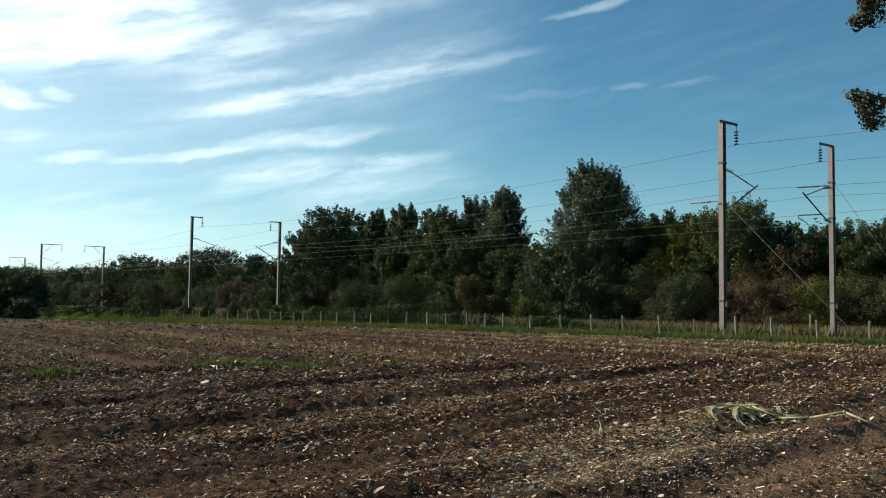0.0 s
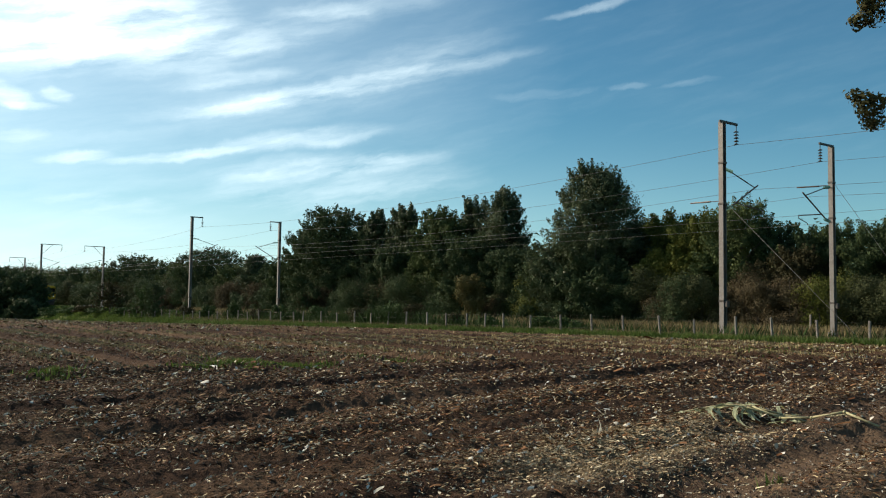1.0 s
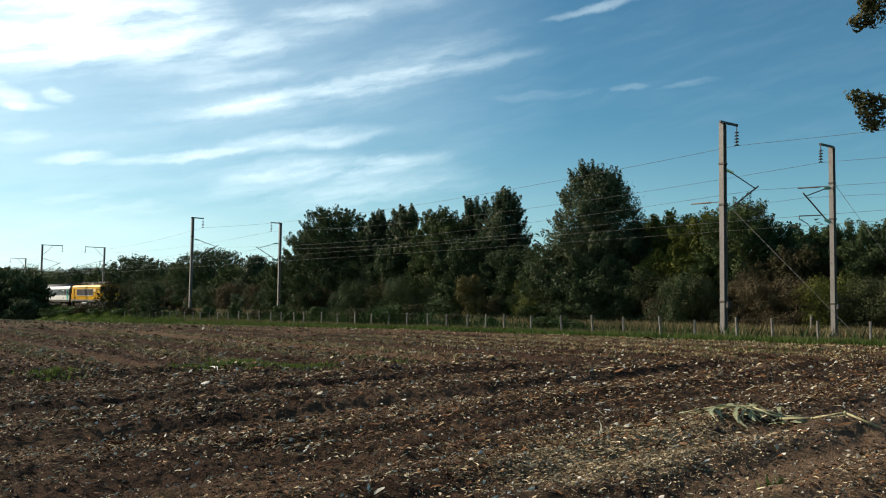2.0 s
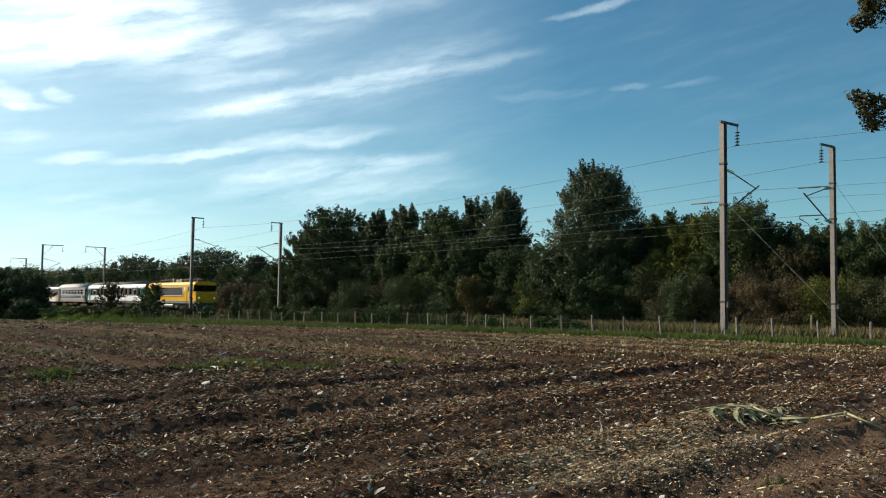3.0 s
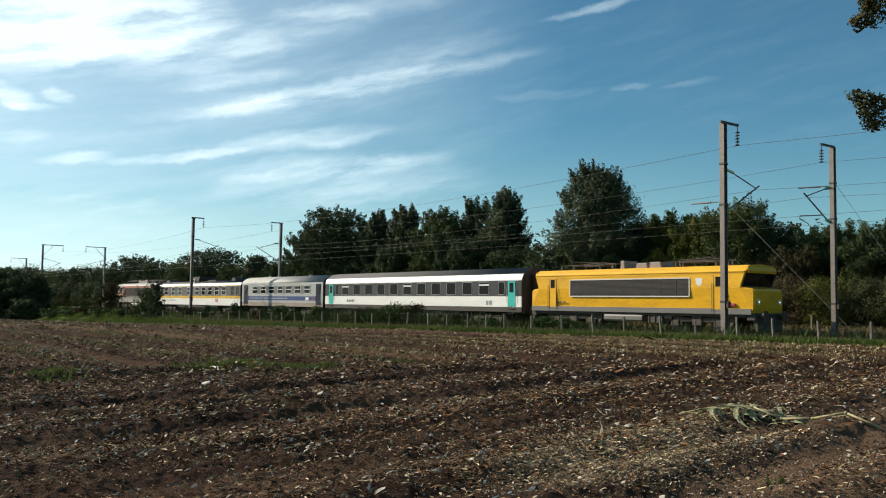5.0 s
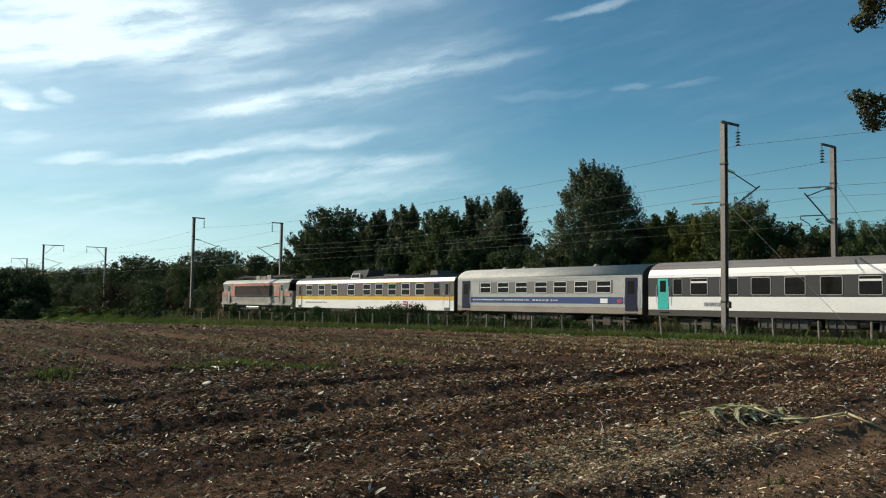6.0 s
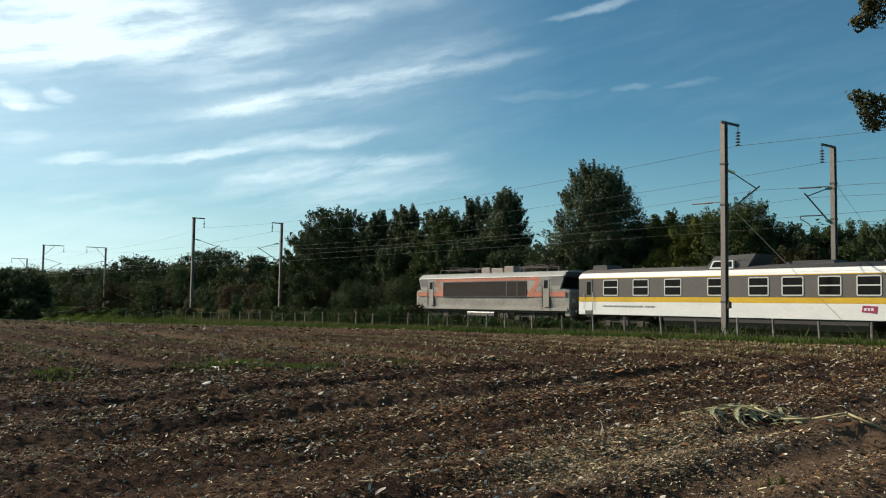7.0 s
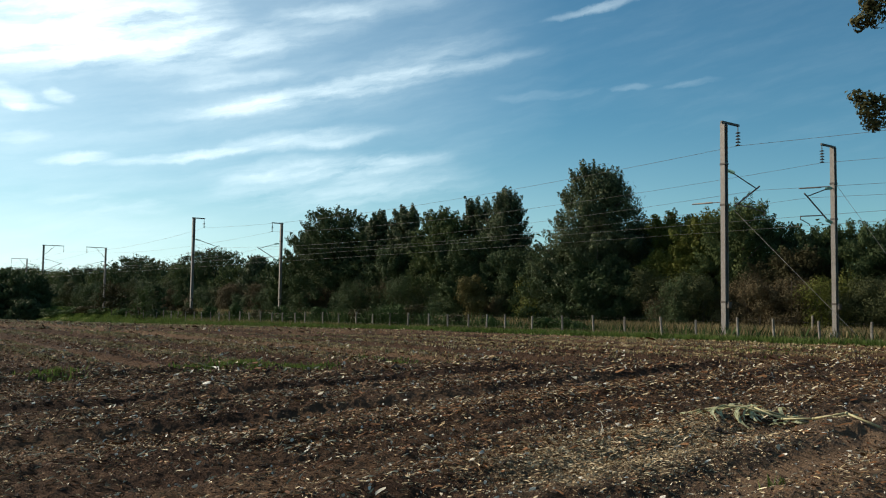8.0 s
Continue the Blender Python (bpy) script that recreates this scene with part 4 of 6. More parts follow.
def verge():
    rng = np.random.default_rng(21)
    n = 46000
    x = -10 - 130 * rng.uniform(0, 1, n) ** 1.5
    y = 31.3 + rng.uniform(0, 1, n) ** 1.3 * np.where(x < -85, 4.2, 3.2) + value_noise(x * 0.4, x * 0, 2) * 0.8
    blades("verge_grass", "bright green rough grass along the field edge", GRASS, x, y, 0.33, 22, 0.03)
    n = 30000
    x = -84 - 130 * rng.uniform(0, 1, n)
    y = 31.2 + rng.uniform(0, 1, n) * 4.8
    blades("far_verge_grass", "rough green grass on the far field bank", GRASS, x, y, 0.48, 25, 0.055)
    n = 30000
    x = -8 - 90 * rng.uniform(0, 1, n) ** 1.4
    y = rng.uniform(32.6, 35.2, n)
    blades("dry_verge_grass", "tall straw-coloured dry grass beside the track", GRASS_DRY, x, y, 0.36, 23, 0.02, "dry grass")
    n = 22000
    x = -8 - 110 * rng.uniform(0, 1, n) ** 1.3
    y = rng.uniform(44.5, 49.0, n)
    blades("dry_bank_grass", "dull brown-green grass behind the track", GRASS_DRY, x, y, 0.6, 24, 0.03, "dry grass")


verge()


# ---------------------------------------------------------------- litter of the harvest
def straw_material(name, colours, rough=0.75):
    """Dry plant matter: every scrap takes its own colour from a range."""
    m = bpy.data.materials.new(name)
    m.use_nodes = True
    n, l = m.node_tree.nodes, m.node_tree.links
    b = n["Principled BSDF"]
    g = n.new("ShaderNodeNewGeometry")
    ramp = n.new("ShaderNodeValToRGB")
    e = ramp.color_ramp.elements
    for i, c in enumerate(colours):
        at = i / (len(colours) - 1)
        el = e[0] if i == 0 else e[-1] if i == len(colours) - 1 else e.new(at)
        el.position, el.color = at, (*c, 1)
    l.new(g.outputs["Random Per Island"], ramp.inputs[0])
    tc, t = n.new("ShaderNodeTexCoord"), n.new("ShaderNodeTexNoise")
    t.inputs["Scale"].default_value = 30
    l.new(tc.outputs["Object"], t.inputs["Vector"])
    mx = n.new("ShaderNodeMix")
    mx.data_type, mx.blend_type = "RGBA", "MULTIPLY"
    mx.inputs["Factor"].default_value = 0.5
    l.new(ramp.outputs["Color"], mx.inputs["A"]), l.new(t.outputs["Fac"], mx.inputs["B"])
    l.new(mx.outputs["Result"], b.inputs["Base Color"])
    b.inputs["Roughness"].default_value = rough
    b.inputs["Specular IOR Level"].default_value = 0.1
    return m


STRAW = straw_material("maize_straw", [(0.065, 0.034, 0.020), (0.10, 0.055, 0.030), (0.17, 0.10, 0.052), (0.34, 0.23, 0.12), (0.56, 0.43, 0.25), (0.80, 0.69, 0.48)])
STUBBLE = straw_material("maize_stubble", [(0.22, 0.15, 0.075), (0.42, 0.32, 0.16), (0.64, 0.52, 0.30), (0.40, 0.37, 0.14)])
HUSK = straw_material("maize_husk", [(0.50, 0.42, 0.29), (0.66, 0.60, 0.48), (0.74, 0.70, 0.62)])
CHAFF = straw_material("chaff_bits", [(0.22, 0.15, 0.08), (0.42, 0.32, 0.19), (0.68, 0.57, 0.38)])
RUSSET = straw_material("rotting_leaf", [(0.10, 0.040, 0.018), (0.17, 0.075, 0.030), (0.24, 0.12, 0.055)])
GREEN_LEAF = straw_material("maize_leaf_green", [(0.42, 0.46, 0.26), (0.66, 0.67, 0.45), (0.82, 0.79, 0.62)], 0.5)
CLOD = material("soil_clod", (0.055, 0.032, 0.020), 0.95, (0.030, 0.017, 0.011), 3.0, 30.0, 1.0, 0.01, island=0.3)


def to_world(right, ahead):
    h = radians(HEADING)
    return right * math.cos(h) - ahead * math.sin(h), right * math.sin(h) + ahead * math.cos(h)


def strewn(rng, n, near, far, half=0.56, bare=-0.35):
    """Places spread evenly over a sector of the field."""
    d = np.sqrt(rng.uniform(near ** 2, far ** 2, n))
    r = d * rng.uniform(-half, half, n)
    x, y = to_world(r, d)
    keep = (y < FIELD_EDGE + 0.4) & (row_bands(x, y) * 1.15 + rng.normal(0, 0.34, n) > bare)
    keep &= (headland(x, y) > 0.5) | (np.sin((y + 0.9) * 2.1) > rng.normal(-0.45, 0.2, n))
    return x[keep], y[keep]


def strips(name, label, mat, x, y, length, width, seed, curl=1.0, lift=0.03, category="crop litter"):
    """Curled scraps of leaf and stalk lying about."""
    rng = np.random.default_rng(seed)
    n = len(x)
    z = ground_height(x, y)
    a = rng.uniform(0, 2 * np.pi, n)
    bend = rng.normal(0, 1.1, n) * curl
    ln = length * np.minimum(rng.lognormal(-0.12, 0.5, n), 2.3)
    w = width * rng.uniform(0.5, 1.5, n)
    tilt = rng.normal(0, 0.26, n)
    pts = []
    px, py, pz = x.copy(), y.copy(), z + lift * rng.uniform(0.1, 1.0, n)
    arch = rng.uniform(0.0, 0.55, n) * curl * (rng.uniform(0, 1, n) > 0.4)
    for k in range(4):
        ang = a + bend * (k / 3 - 0.5)
        sx, sy = -np.sin(ang) * w * (1 - 0.55 * abs(k - 1.2) / 1.8), np.cos(ang) * w * (1 - 0.55 * abs(k - 1.2) / 1.8)
        dz = w * np.sin(tilt * 2 + k * 0.5)
        pts += [np.stack([px - sx, py - sy, pz - dz], 1), np.stack([px + sx, py + sy, pz + dz], 1)]
        px, py = px + np.cos(ang) * ln / 3, py + np.sin(ang) * ln / 3
        pz = np.maximum(pz + ln / 3 * (tilt + arch * (0.5 - k / 2)), ground_height(px, py) + 0.004)
    verts = np.stack(pts, 1).reshape(-1, 3)
    base = (np.arange(n) * 8)[:, None]
    faces = np.concatenate([base + np.array([[2 * k, 2 * k + 1, 2 * k + 3, 2 * k + 2]]) for k in range(3)], 0)
    return tagged(arrays(name, verts, faces, mat), label, category, kind="stuff")


def on_rows(x, y, rng, gap=0.75):
    """Moves places onto the sown rows."""
    wob = value_noise(x * 0.15, y * 0.15, 3) * 0.5
    want = (np.round((y + wob) / gap) + 0.25) * gap - wob + rng.normal(0, 0.09, len(x))
    w = headland(x, y)
    return x, want * (1 - w) + y * w


def field_litter():
    rng = np.random.default_rng(31)
    # cut stubble standing in rows, thick towards the far side, trampled near by
    for near, far, n, h, w, seed in ((10, 21, 5000, 0.07, 0.008, 41), (20, 40, 92000, 0.085, 0.015, 42), (40, 110, 56000, 0.095, 0.032, 43)):
        x, y = strewn(rng, n, near, far)
        x, y = on_rows(x, y, rng)
        keep = (y < FIELD_EDGE + 0.3) & (value_noise(x * 0.11, y * 0.11, 12) + rng.uniform(-0.3, 0.3, len(x)) > -0.30) & (headland(x, y) < rng.uniform(0.05, 1.02, len(x))) & (np.sin((y + 0.9) * 2.1) > rng.normal(-0.42, 0.14, len(x)))
        blades("stubble", "pale tan maize stubble standing in rows on the soil", STUBBLE, x[keep], y[keep], h, seed, w, "stubble")
    for near, far, n, ln, w, seed in ((4.5, 10, 14000, 0.05, 0.0034, 51), (9, 18, 33000, 0.064, 0.005, 52), (18, 36, 30000, 0.09, 0.010, 53), (36, 90, 7000, 0.15, 0.022, 54)):
        x, y = strewn(rng, n, near, far)
        strips("straw_litter", "brown and tan scraps of maize straw strewn over the soil", STRAW, x, y, ln, w, seed)
        x, y = strewn(rng, n // 4, near, far)
        strips("russet_litter", "rotting red-brown maize leaves pressed into the soil", RUSSET, x, y, ln * 1.3, w * 1.6, seed + 10)
        x, y = strewn(rng, n // 15, near, far, bare=-1.0)
        strips("husk_scraps", "pale cream husk scraps scattered on the soil", HUSK, x, y, ln * 0.7, w * 2.6, seed + 20, 0.7)
    # chaff patch in the near headland
    n = 22000
    u, v = rng.normal(0, 1.4, n), rng.normal(0, 0.6, n)
    a = radians(109)
    x, y = CHAFF_AT[0] + u * math.cos(a) - v * math.sin(a), CHAFF_AT[1] + u * math.sin(a) + v * math.cos(a)
    strips("chaff", "fine pale chaff spread over the soil", CHAFF, x, y, 0.026, 0.0042, 60, 0.5, 0.01)
    # pale torn leaves lying together
    at = np.repeat(np.array([[-14.6, 6.3], [-18.2, 7.8], [-19.0, 8.6], [-17.0, 16.5]]), 5, 0)
    strips("torn_leaves", "pale torn maize leaves lying on the soil", HUSK, at[:, 0] + rng.normal(0, 0.16, 20), at[:, 1] + rng.normal(0, 0.16, 20), 0.22, 0.018, 64, 0.8, 0.06)
    blades("broken_stub", "pale broken maize stub standing in the soil", HUSK, -6.96 + rng.normal(0, 0.02, 5), 7.71 + rng.normal(0, 0.02, 5), 0.24, 65, 0.012, "stubble")
    # loose clods
    x, y = strewn(rng, 9000, 5, 24, bare=-9)
    n = len(x)
    z = ground_height(x, y)
    s = 0.009 * rng.lognormal(0, 0.5, n) * (1 + np.hypot(x, y) / 22)
    octa = np.array([[1, 0, 0], [0, 1, 0], [-1, 0, 0], [0, -1, 0], [0, 0, 0.8], [0, 0, -0.6]], float)
    pts = octa[None] * s[:, None, None] * rng.uniform(0.6, 1.4, (n, 6, 3)) + np.stack([x, y, z + s * 0.2], 1)[:, None]
    f = np.array([[0, 1, 4], [1, 2, 4], [2, 3, 4], [3, 0, 4], [1, 0, 5], [2, 1, 5], [3, 2, 5], [0, 3, 5]])
    faces = (np.arange(n) * 6)[:, None, None] + f[None]
    tagged(arrays("clods", pts.reshape(-1, 3), faces.reshape(-1, 3), CLOD), "crumbled dark brown soil clods", "soil clods", kind="stuff")
    # green regrowth in patches
    xs, ys = [], []
    for cx, cy, rx, ry, m in WEED_PATCHES:
        xs.append(cx + rng.normal(0, rx, m)), ys.append(cy + rng.normal(0, ry, m))
    x, y = strewn(rng, 5000, 24, 75)
    keep = value_noise(x * 0.22, y * 0.22, 17) > 0.12
    xs.append(x[keep]), ys.append(y[keep])
    blades("weeds", "bright green weeds sprouting in patches in the stubble", GRASS, np.concatenate(xs), np.concatenate(ys), 0.13, 61, 0.016, "weeds")
    x, y = np.concatenate([-34 + rng.normal(0, 16, 2600), -66 + rng.normal(0, 12, 1600)]), rng.uniform(33.2, 34.9, 4200)
    blades("tall_weeds", "tall dark green weeds and broom stems at the fence", LEAF_BROOM, x, y, 0.75, 62, 0.02, "weeds")
    x, y = np.concatenate([-50 + rng.normal(0, 2.2, 3400), -56 + rng.normal(0, 9.0, 2600)]), rng.uniform(33.3, 34.8, 6000)
    blades("broom_stems", "upright dark green broom stems beside the track", LEAF_BROOM, x, y, 1.1, 63, 0.02, "broom")


WEED_PATCHES = [(-17.9, 4.4, 0.35, 0.25, 300), (-19.0, 7.5, 0.5, 0.35, 480), (-18.9, 8.8, 0.5, 0.4, 400), (-18.7, 10.1, 0.5, 0.4, 560), (-18.9, 12.9, 0.7, 0.5, 260), (-15.9, 24.9, 1.1, 0.9, 700),
                (-4.34, 7.03, 0.05, 0.05, 12)]
field_litter()


def maize_plant():
    """A torn-off maize plant lying at the headland."""
    root = new("maize_plant")
    z = float(ground_height(np.array([-6.6]), np.array([12.0]))[0])
    tagged(root, "torn pale green maize plant lying on the soil", "maize plant")
    r = random.Random(4)

    def on(x, y, up):
        return Vector((x, y, float(ground_height(np.array([x]), np.array([y]))[0]) + up))
    for (xa, ya), (xb, yb) in (MAIZE_STALKS):
        bm = bmesh.new()
        n = 6
        last = on(xa, ya, 0.05)
        for k in range(1, n + 1):
            t = k / n
            q = on(xa + (xb - xa) * t, ya + (yb - ya) * t, 0.05 + 0.04 * math.sin(t * 3.1))
            rod(bm, last, q, 0.017 - 0.006 * t, 0.016 - 0.006 * t, 7)
            rod(bm, q - (q - last) * 0.04, q + (q - last) * 0.02, 0.021 - 0.006 * t, n=7)
            last = q
        part("stalk", bm, STALK, root, smooth=True)
        for k in range(11):
            t = 0.38 + 0.6 * k / 11
            bx, by = xa + (xb - xa) * t, ya + (yb - ya) * t
            ang = math.atan2(yb - ya, xb - xa) + (0.7 + r.uniform(-0.4, 0.5)) * (1 if k % 2 else -1)
            ln, w = r.uniform(0.35, 0.8), r.uniform(0.022, 0.042)
            bm = bmesh.new()
            prev = None
            for j in range(8):
                u = j / 7
                ang2 = ang + 0.7 * u * (1 if k % 2 else -1)
                c = on(bx + math.cos(ang2) * ln * u, by + math.sin(ang2) * ln * u, 0.02 + 0.075 * math.sin(u * 3.0) * (0.4 + 0.6 * (k % 3) / 2))
                ww = w * (math.sin(0.35 + u * 2.75))
                s = Vector((-math.sin(ang2), math.cos(ang2), 0.25 * math.sin(k + u * 3)))
                row = [bm.verts.new(c - s * ww), bm.verts.new(c - Vector((0, 0, ww * 0.35))), bm.verts.new(c + s * ww)]
                if prev:
                    bm.faces.new((prev[0], prev[1], row[1], row[0])), bm.faces.new((prev[1], prev[2], row[2], row[1]))
                prev = row
            bmesh.ops.solidify(bm, geom=list(bm.faces), thickness=0.002)
            part("leaf", bm, GREEN_LEAF, root, smooth=True)


STALK = material("maize_stalk", (0.36, 0.33, 0.17), 0.6, (0.24, 0.20, 0.10), 6, 40, 0.9, 0.001)
MAIZE_STALKS = [((-5.3, 10.9), (-7.9, 10.8)), ((-6.0, 11.7), (-7.4, 10.5)), ((-6.4, 11.2), (-7.6, 10.1))]
maize_plant()


# ---------------------------------------------------------------- the train
def paint(name, base, rough=0.38, dirt=0.55, spec=0.35):
    other = tuple(c * (1 - dirt * 0.55) + d * dirt * 0.2 for c, d in zip(base, (0.16, 0.13, 0.10)))
    return material(name, base, rough, other, 0.9, 7.0, 0.8, 0.0015, stretch=(0.6, 1, 1.6), spec=spec)


YELLOW = paint("rail_yellow_paint", (0.80, 0.43, 0.012))
WHITE = paint("coach_white_paint", (0.80, 0.80, 0.78), dirt=0.3)
SLATE = paint("coach_slate_paint", (0.048, 0.050, 0.057), 0.5, 0.4, 0.2)
WARM_GREY = paint("coach_warm_grey_paint", (0.14, 0.13, 0.125), 0.45, 0.5, 0.2)
PALE_GREY = paint("coach_pale_grey_paint", (0.42, 0.43, 0.42))
MID_GREY = paint("coach_mid_grey_paint", (0.18, 0.175, 0.168))
ROOF_GREY = paint("roof_grey_paint", (0.125, 0.125, 0.13), 0.8, 0.6, 0.1)
ROOF_PALE = paint("roof_pale_paint", (0.36, 0.37, 0.35), 0.6, 0.7, 0.2)
BLUE = paint("stripe_blue_paint", (0.030, 0.062, 0.19))
DOOR_BLUE = paint("door_blue_paint", (0.005, 0.008, 0.034), 0.5, 0.4, 0.15)
TURQUOISE = paint("door_turquoise_paint", (0.03, 0.50, 0.44))
STRIPE_YELLOW = paint("stripe_yellow_paint", (0.72, 0.45, 0.03))
LOCO_GREY = paint("locomotive_grey_paint", (0.36, 0.345, 0.315), 0.6, 0.8, 0.2)
LOCO_ORANGE = paint("locomotive_orange_paint", (0.56, 0.185, 0.115), 0.6, 1.0)
SILVER = paint("window_frame_aluminium", (0.62, 0.62, 0.60), 0.4, 0.3)
SKIRT = paint("skirt_grey_paint", (0.075, 0.072, 0.070), 0.7, 0.8, 0.15)
MUD = paint("undergear_brown_paint", (0.075, 0.062, 0.052), 0.8, 0.6)
RUST_BASE = paint("sill_brown_paint", (0.30, 0.25, 0.21), 0.6, 0.9)
GRILLE = material("grille_metal", (0.060, 0.055, 0.052), 0.7, (0.04, 0.037, 0.036), 2, 30, 0.8, spec=0.2)
GRILLE_BROWN = material("grille_brown_metal", (0.030, 0.022, 0.019), 0.7, (0.02, 0.014, 0.012), 2, 30, 0.8, spec=0.2)
RUST_ROOF = paint("weathered_roof_paint", (0.095, 0.093, 0.092), 0.85, 0.9, 0.1)
RUBBER = material("gangway_rubber", (0.018, 0.018, 0.018), 0.8, None, 4, 30, 0.6, 0.003)
GLASS = material("tinted_window_glass", (0.007, 0.007, 0.007), 0.08, (0.016, 0.014, 0.012), 0.7, 4, 0.8, spec=0.10)
LOGO_RED = material("logo_red", (0.42, 0.02, 0.05), 0.5, (0.22, 0.015, 0.10), 1.5, 8, 1.0)
MARK = material("lettering_grey", (0.30, 0.30, 0.31), 0.5, None, 5, 40, 0.3)
MARK_WHITE = material("lettering_white", (0.75, 0.76, 0.78), 0.5, None, 5, 40, 0.3)
STEEL = material("wheel_steel", (0.11, 0.095, 0.085), 0.5, (0.06, 0.05, 0.045), 4, 30, 0.8, 0.001, 0.6)
COPPER = material("roof_gear_metal", (0.085, 0.070, 0.060), 0.6, (0.05, 0.04, 0.035), 4, 30, 0.8, 0.001, 0.5)
PORCELAIN = material("roof_gear_pale", (0.29, 0.235, 0.205), 0.6, (0.20, 0.16, 0.14), 2, 14, 0.9, 0.002)
LAMP_GLOW = bpy.data.materials.new("headlight_glow")
LAMP_GLOW.use_nodes = True
LAMP_GLOW.node_tree.nodes["Principled BSDF"].inputs["Emission Color"].default_value = (1, 0.95, 0.85, 1)
LAMP_GLOW.node_tree.nodes["Principled BSDF"].inputs["Emission Strength"].default_value = 1.3

HALF = 1.42


def roof_outline(z0, top, z_from, z_to, n=9):
    """Half-widths of a barrel roof that springs at z0 and crests at top."""
    zs = [z_from + (z_to - z_from) * i / n for i in range(n + 1)]
    return [(HALF * max(0.0, 1 - ((z - z0) / (top - z0)) ** 2.1) ** 0.5 if z > z0 else HALF, z) for z in zs]


def wheelset(name, x, r, parent, first=None):
    if first:
        return again(first, parent, x)
    bm = bmesh.new()
    rod(bm, (0, -0.85, r), (0, 0.85, r), 0.09, n=10)
    for y in (-0.75, 0.75):
        rod(bm, (0, y - 0.065, r), (0, y + 0.065, r), r, n=28)
        s = -1 if y < 0 else 1
        rod(bm, (0, y - s * 0.075, r), (0, y - s * 0.10, r), r + 0.028, n=28)
        rod(bm, (0, y + s * 0.06, r), (0, y + s * 0.19, r), 0.16, 0.12, 12)
    ob = part(name, bm, STEEL, parent, "dark steel wheelset")
    ob.location.x = x
    return ob


def bogies(root, centres, base, r, heavy=False):
    first = None
    frame_first = None
    for c in centres:
        for dx in (-base / 2, base / 2):
            if first is None:
                first = wheelset("wheelset", c + dx, r, root)
                first_x = c + dx
            else:
                again(first, root, c + dx - first_x)
        if frame_first is None:
            bm = bmesh.new()
            for y in (-1.02, 1.02):
                h = 0.13 if heavy else 0.10
                box(bm, -base / 2 - 0.55, base / 2 + 0.55, y - 0.09, y + 0.09, r + 0.04, r + 0.04 + 2 * h, 0.03)
                for dx in (-base / 2, base / 2):
                    box(bm, dx - 0.20, dx + 0.20, y - 0.15, y + 0.15, r - 0.20, r + 0.16, 0.03)
                    for k in (-0.32, 0.32):
                        rod(bm, (dx + k, y, r - 0.16), (dx + k, y, r + 0.34), 0.09, n=10)
                box(bm, -0.32, 0.32, y - 0.16, y + 0.16, r - 0.16, r + 0.42, 0.04)
                rod(bm, (-base / 2 - 0.3, y * 1.1, r + 0.30), (-0.2, y * 1.1, r + 0.48), 0.05, n=8)
                if heavy:
                    plate(bm, [(-base / 2 - 0.9, r + 0.5), (-base / 2 - 0.9, r + 0.1), (-base / 2 - 0.62, r - 0.2), (-base / 2 - 0.5, r + 0.5)], y - 0.05, y + 0.05)
                    plate(bm, [(base / 2 + 0.9, r + 0.5), (base / 2 + 0.9, r + 0.1), (base / 2 + 0.62, r - 0.2), (base / 2 + 0.5, r + 0.5)], y - 0.05, y + 0.05)
            box(bm, -0.3, 0.3, -0.95, 0.95, r + 0.05, r + 0.3)
            frame_first = part("bogie_frame", bm, MUD, root, "grimy brown bogie frame")
            frame_first.location.x = c
            frame_x = c
        else:
            again(frame_first, root, c - frame_x)


def side_band(name, mat, root, x0, x1, z0, z1, proud, label="", s=-1):
    bm = bmesh.new()
    y = s * HALF
    box(bm, x0, x1, min(y - s * 0.05, y + s * proud), max(y - s * 0.05, y + s * proud), z0, z1, 0.008)
    return part(name, bm, mat, root, label)


def roof_band(name, mat, root, x0, x1, outline, proud, label=""):
    """A shell over the whole roof, or over both shoulders when it stops short of the crest."""
    if outline[-1][0] < 0.02:
        pts = [(-(w + proud), z + proud * 0.5) for w, z in outline] + [(w + proud, z + proud * 0.5) for w, z in outline[-2::-1]]
        inner = [(y * 0.96, z - 0.05) for y, z in pts[::-1]]
        bm = bmesh.new()
        prism(bm, pts + inner, x0, x1)
        return part(name, bm, mat, root, label, True)
    made = None
    for s in (-1, 1):
        pts = [(s * (w + proud), z) for w, z in outline] + [(s * (w - 0.05), z) for w, z in outline[::-1]]
        bm = bmesh.new()
        prism(bm, pts, x0, x1)
        made = part(name, bm, mat, root, label)
    return made


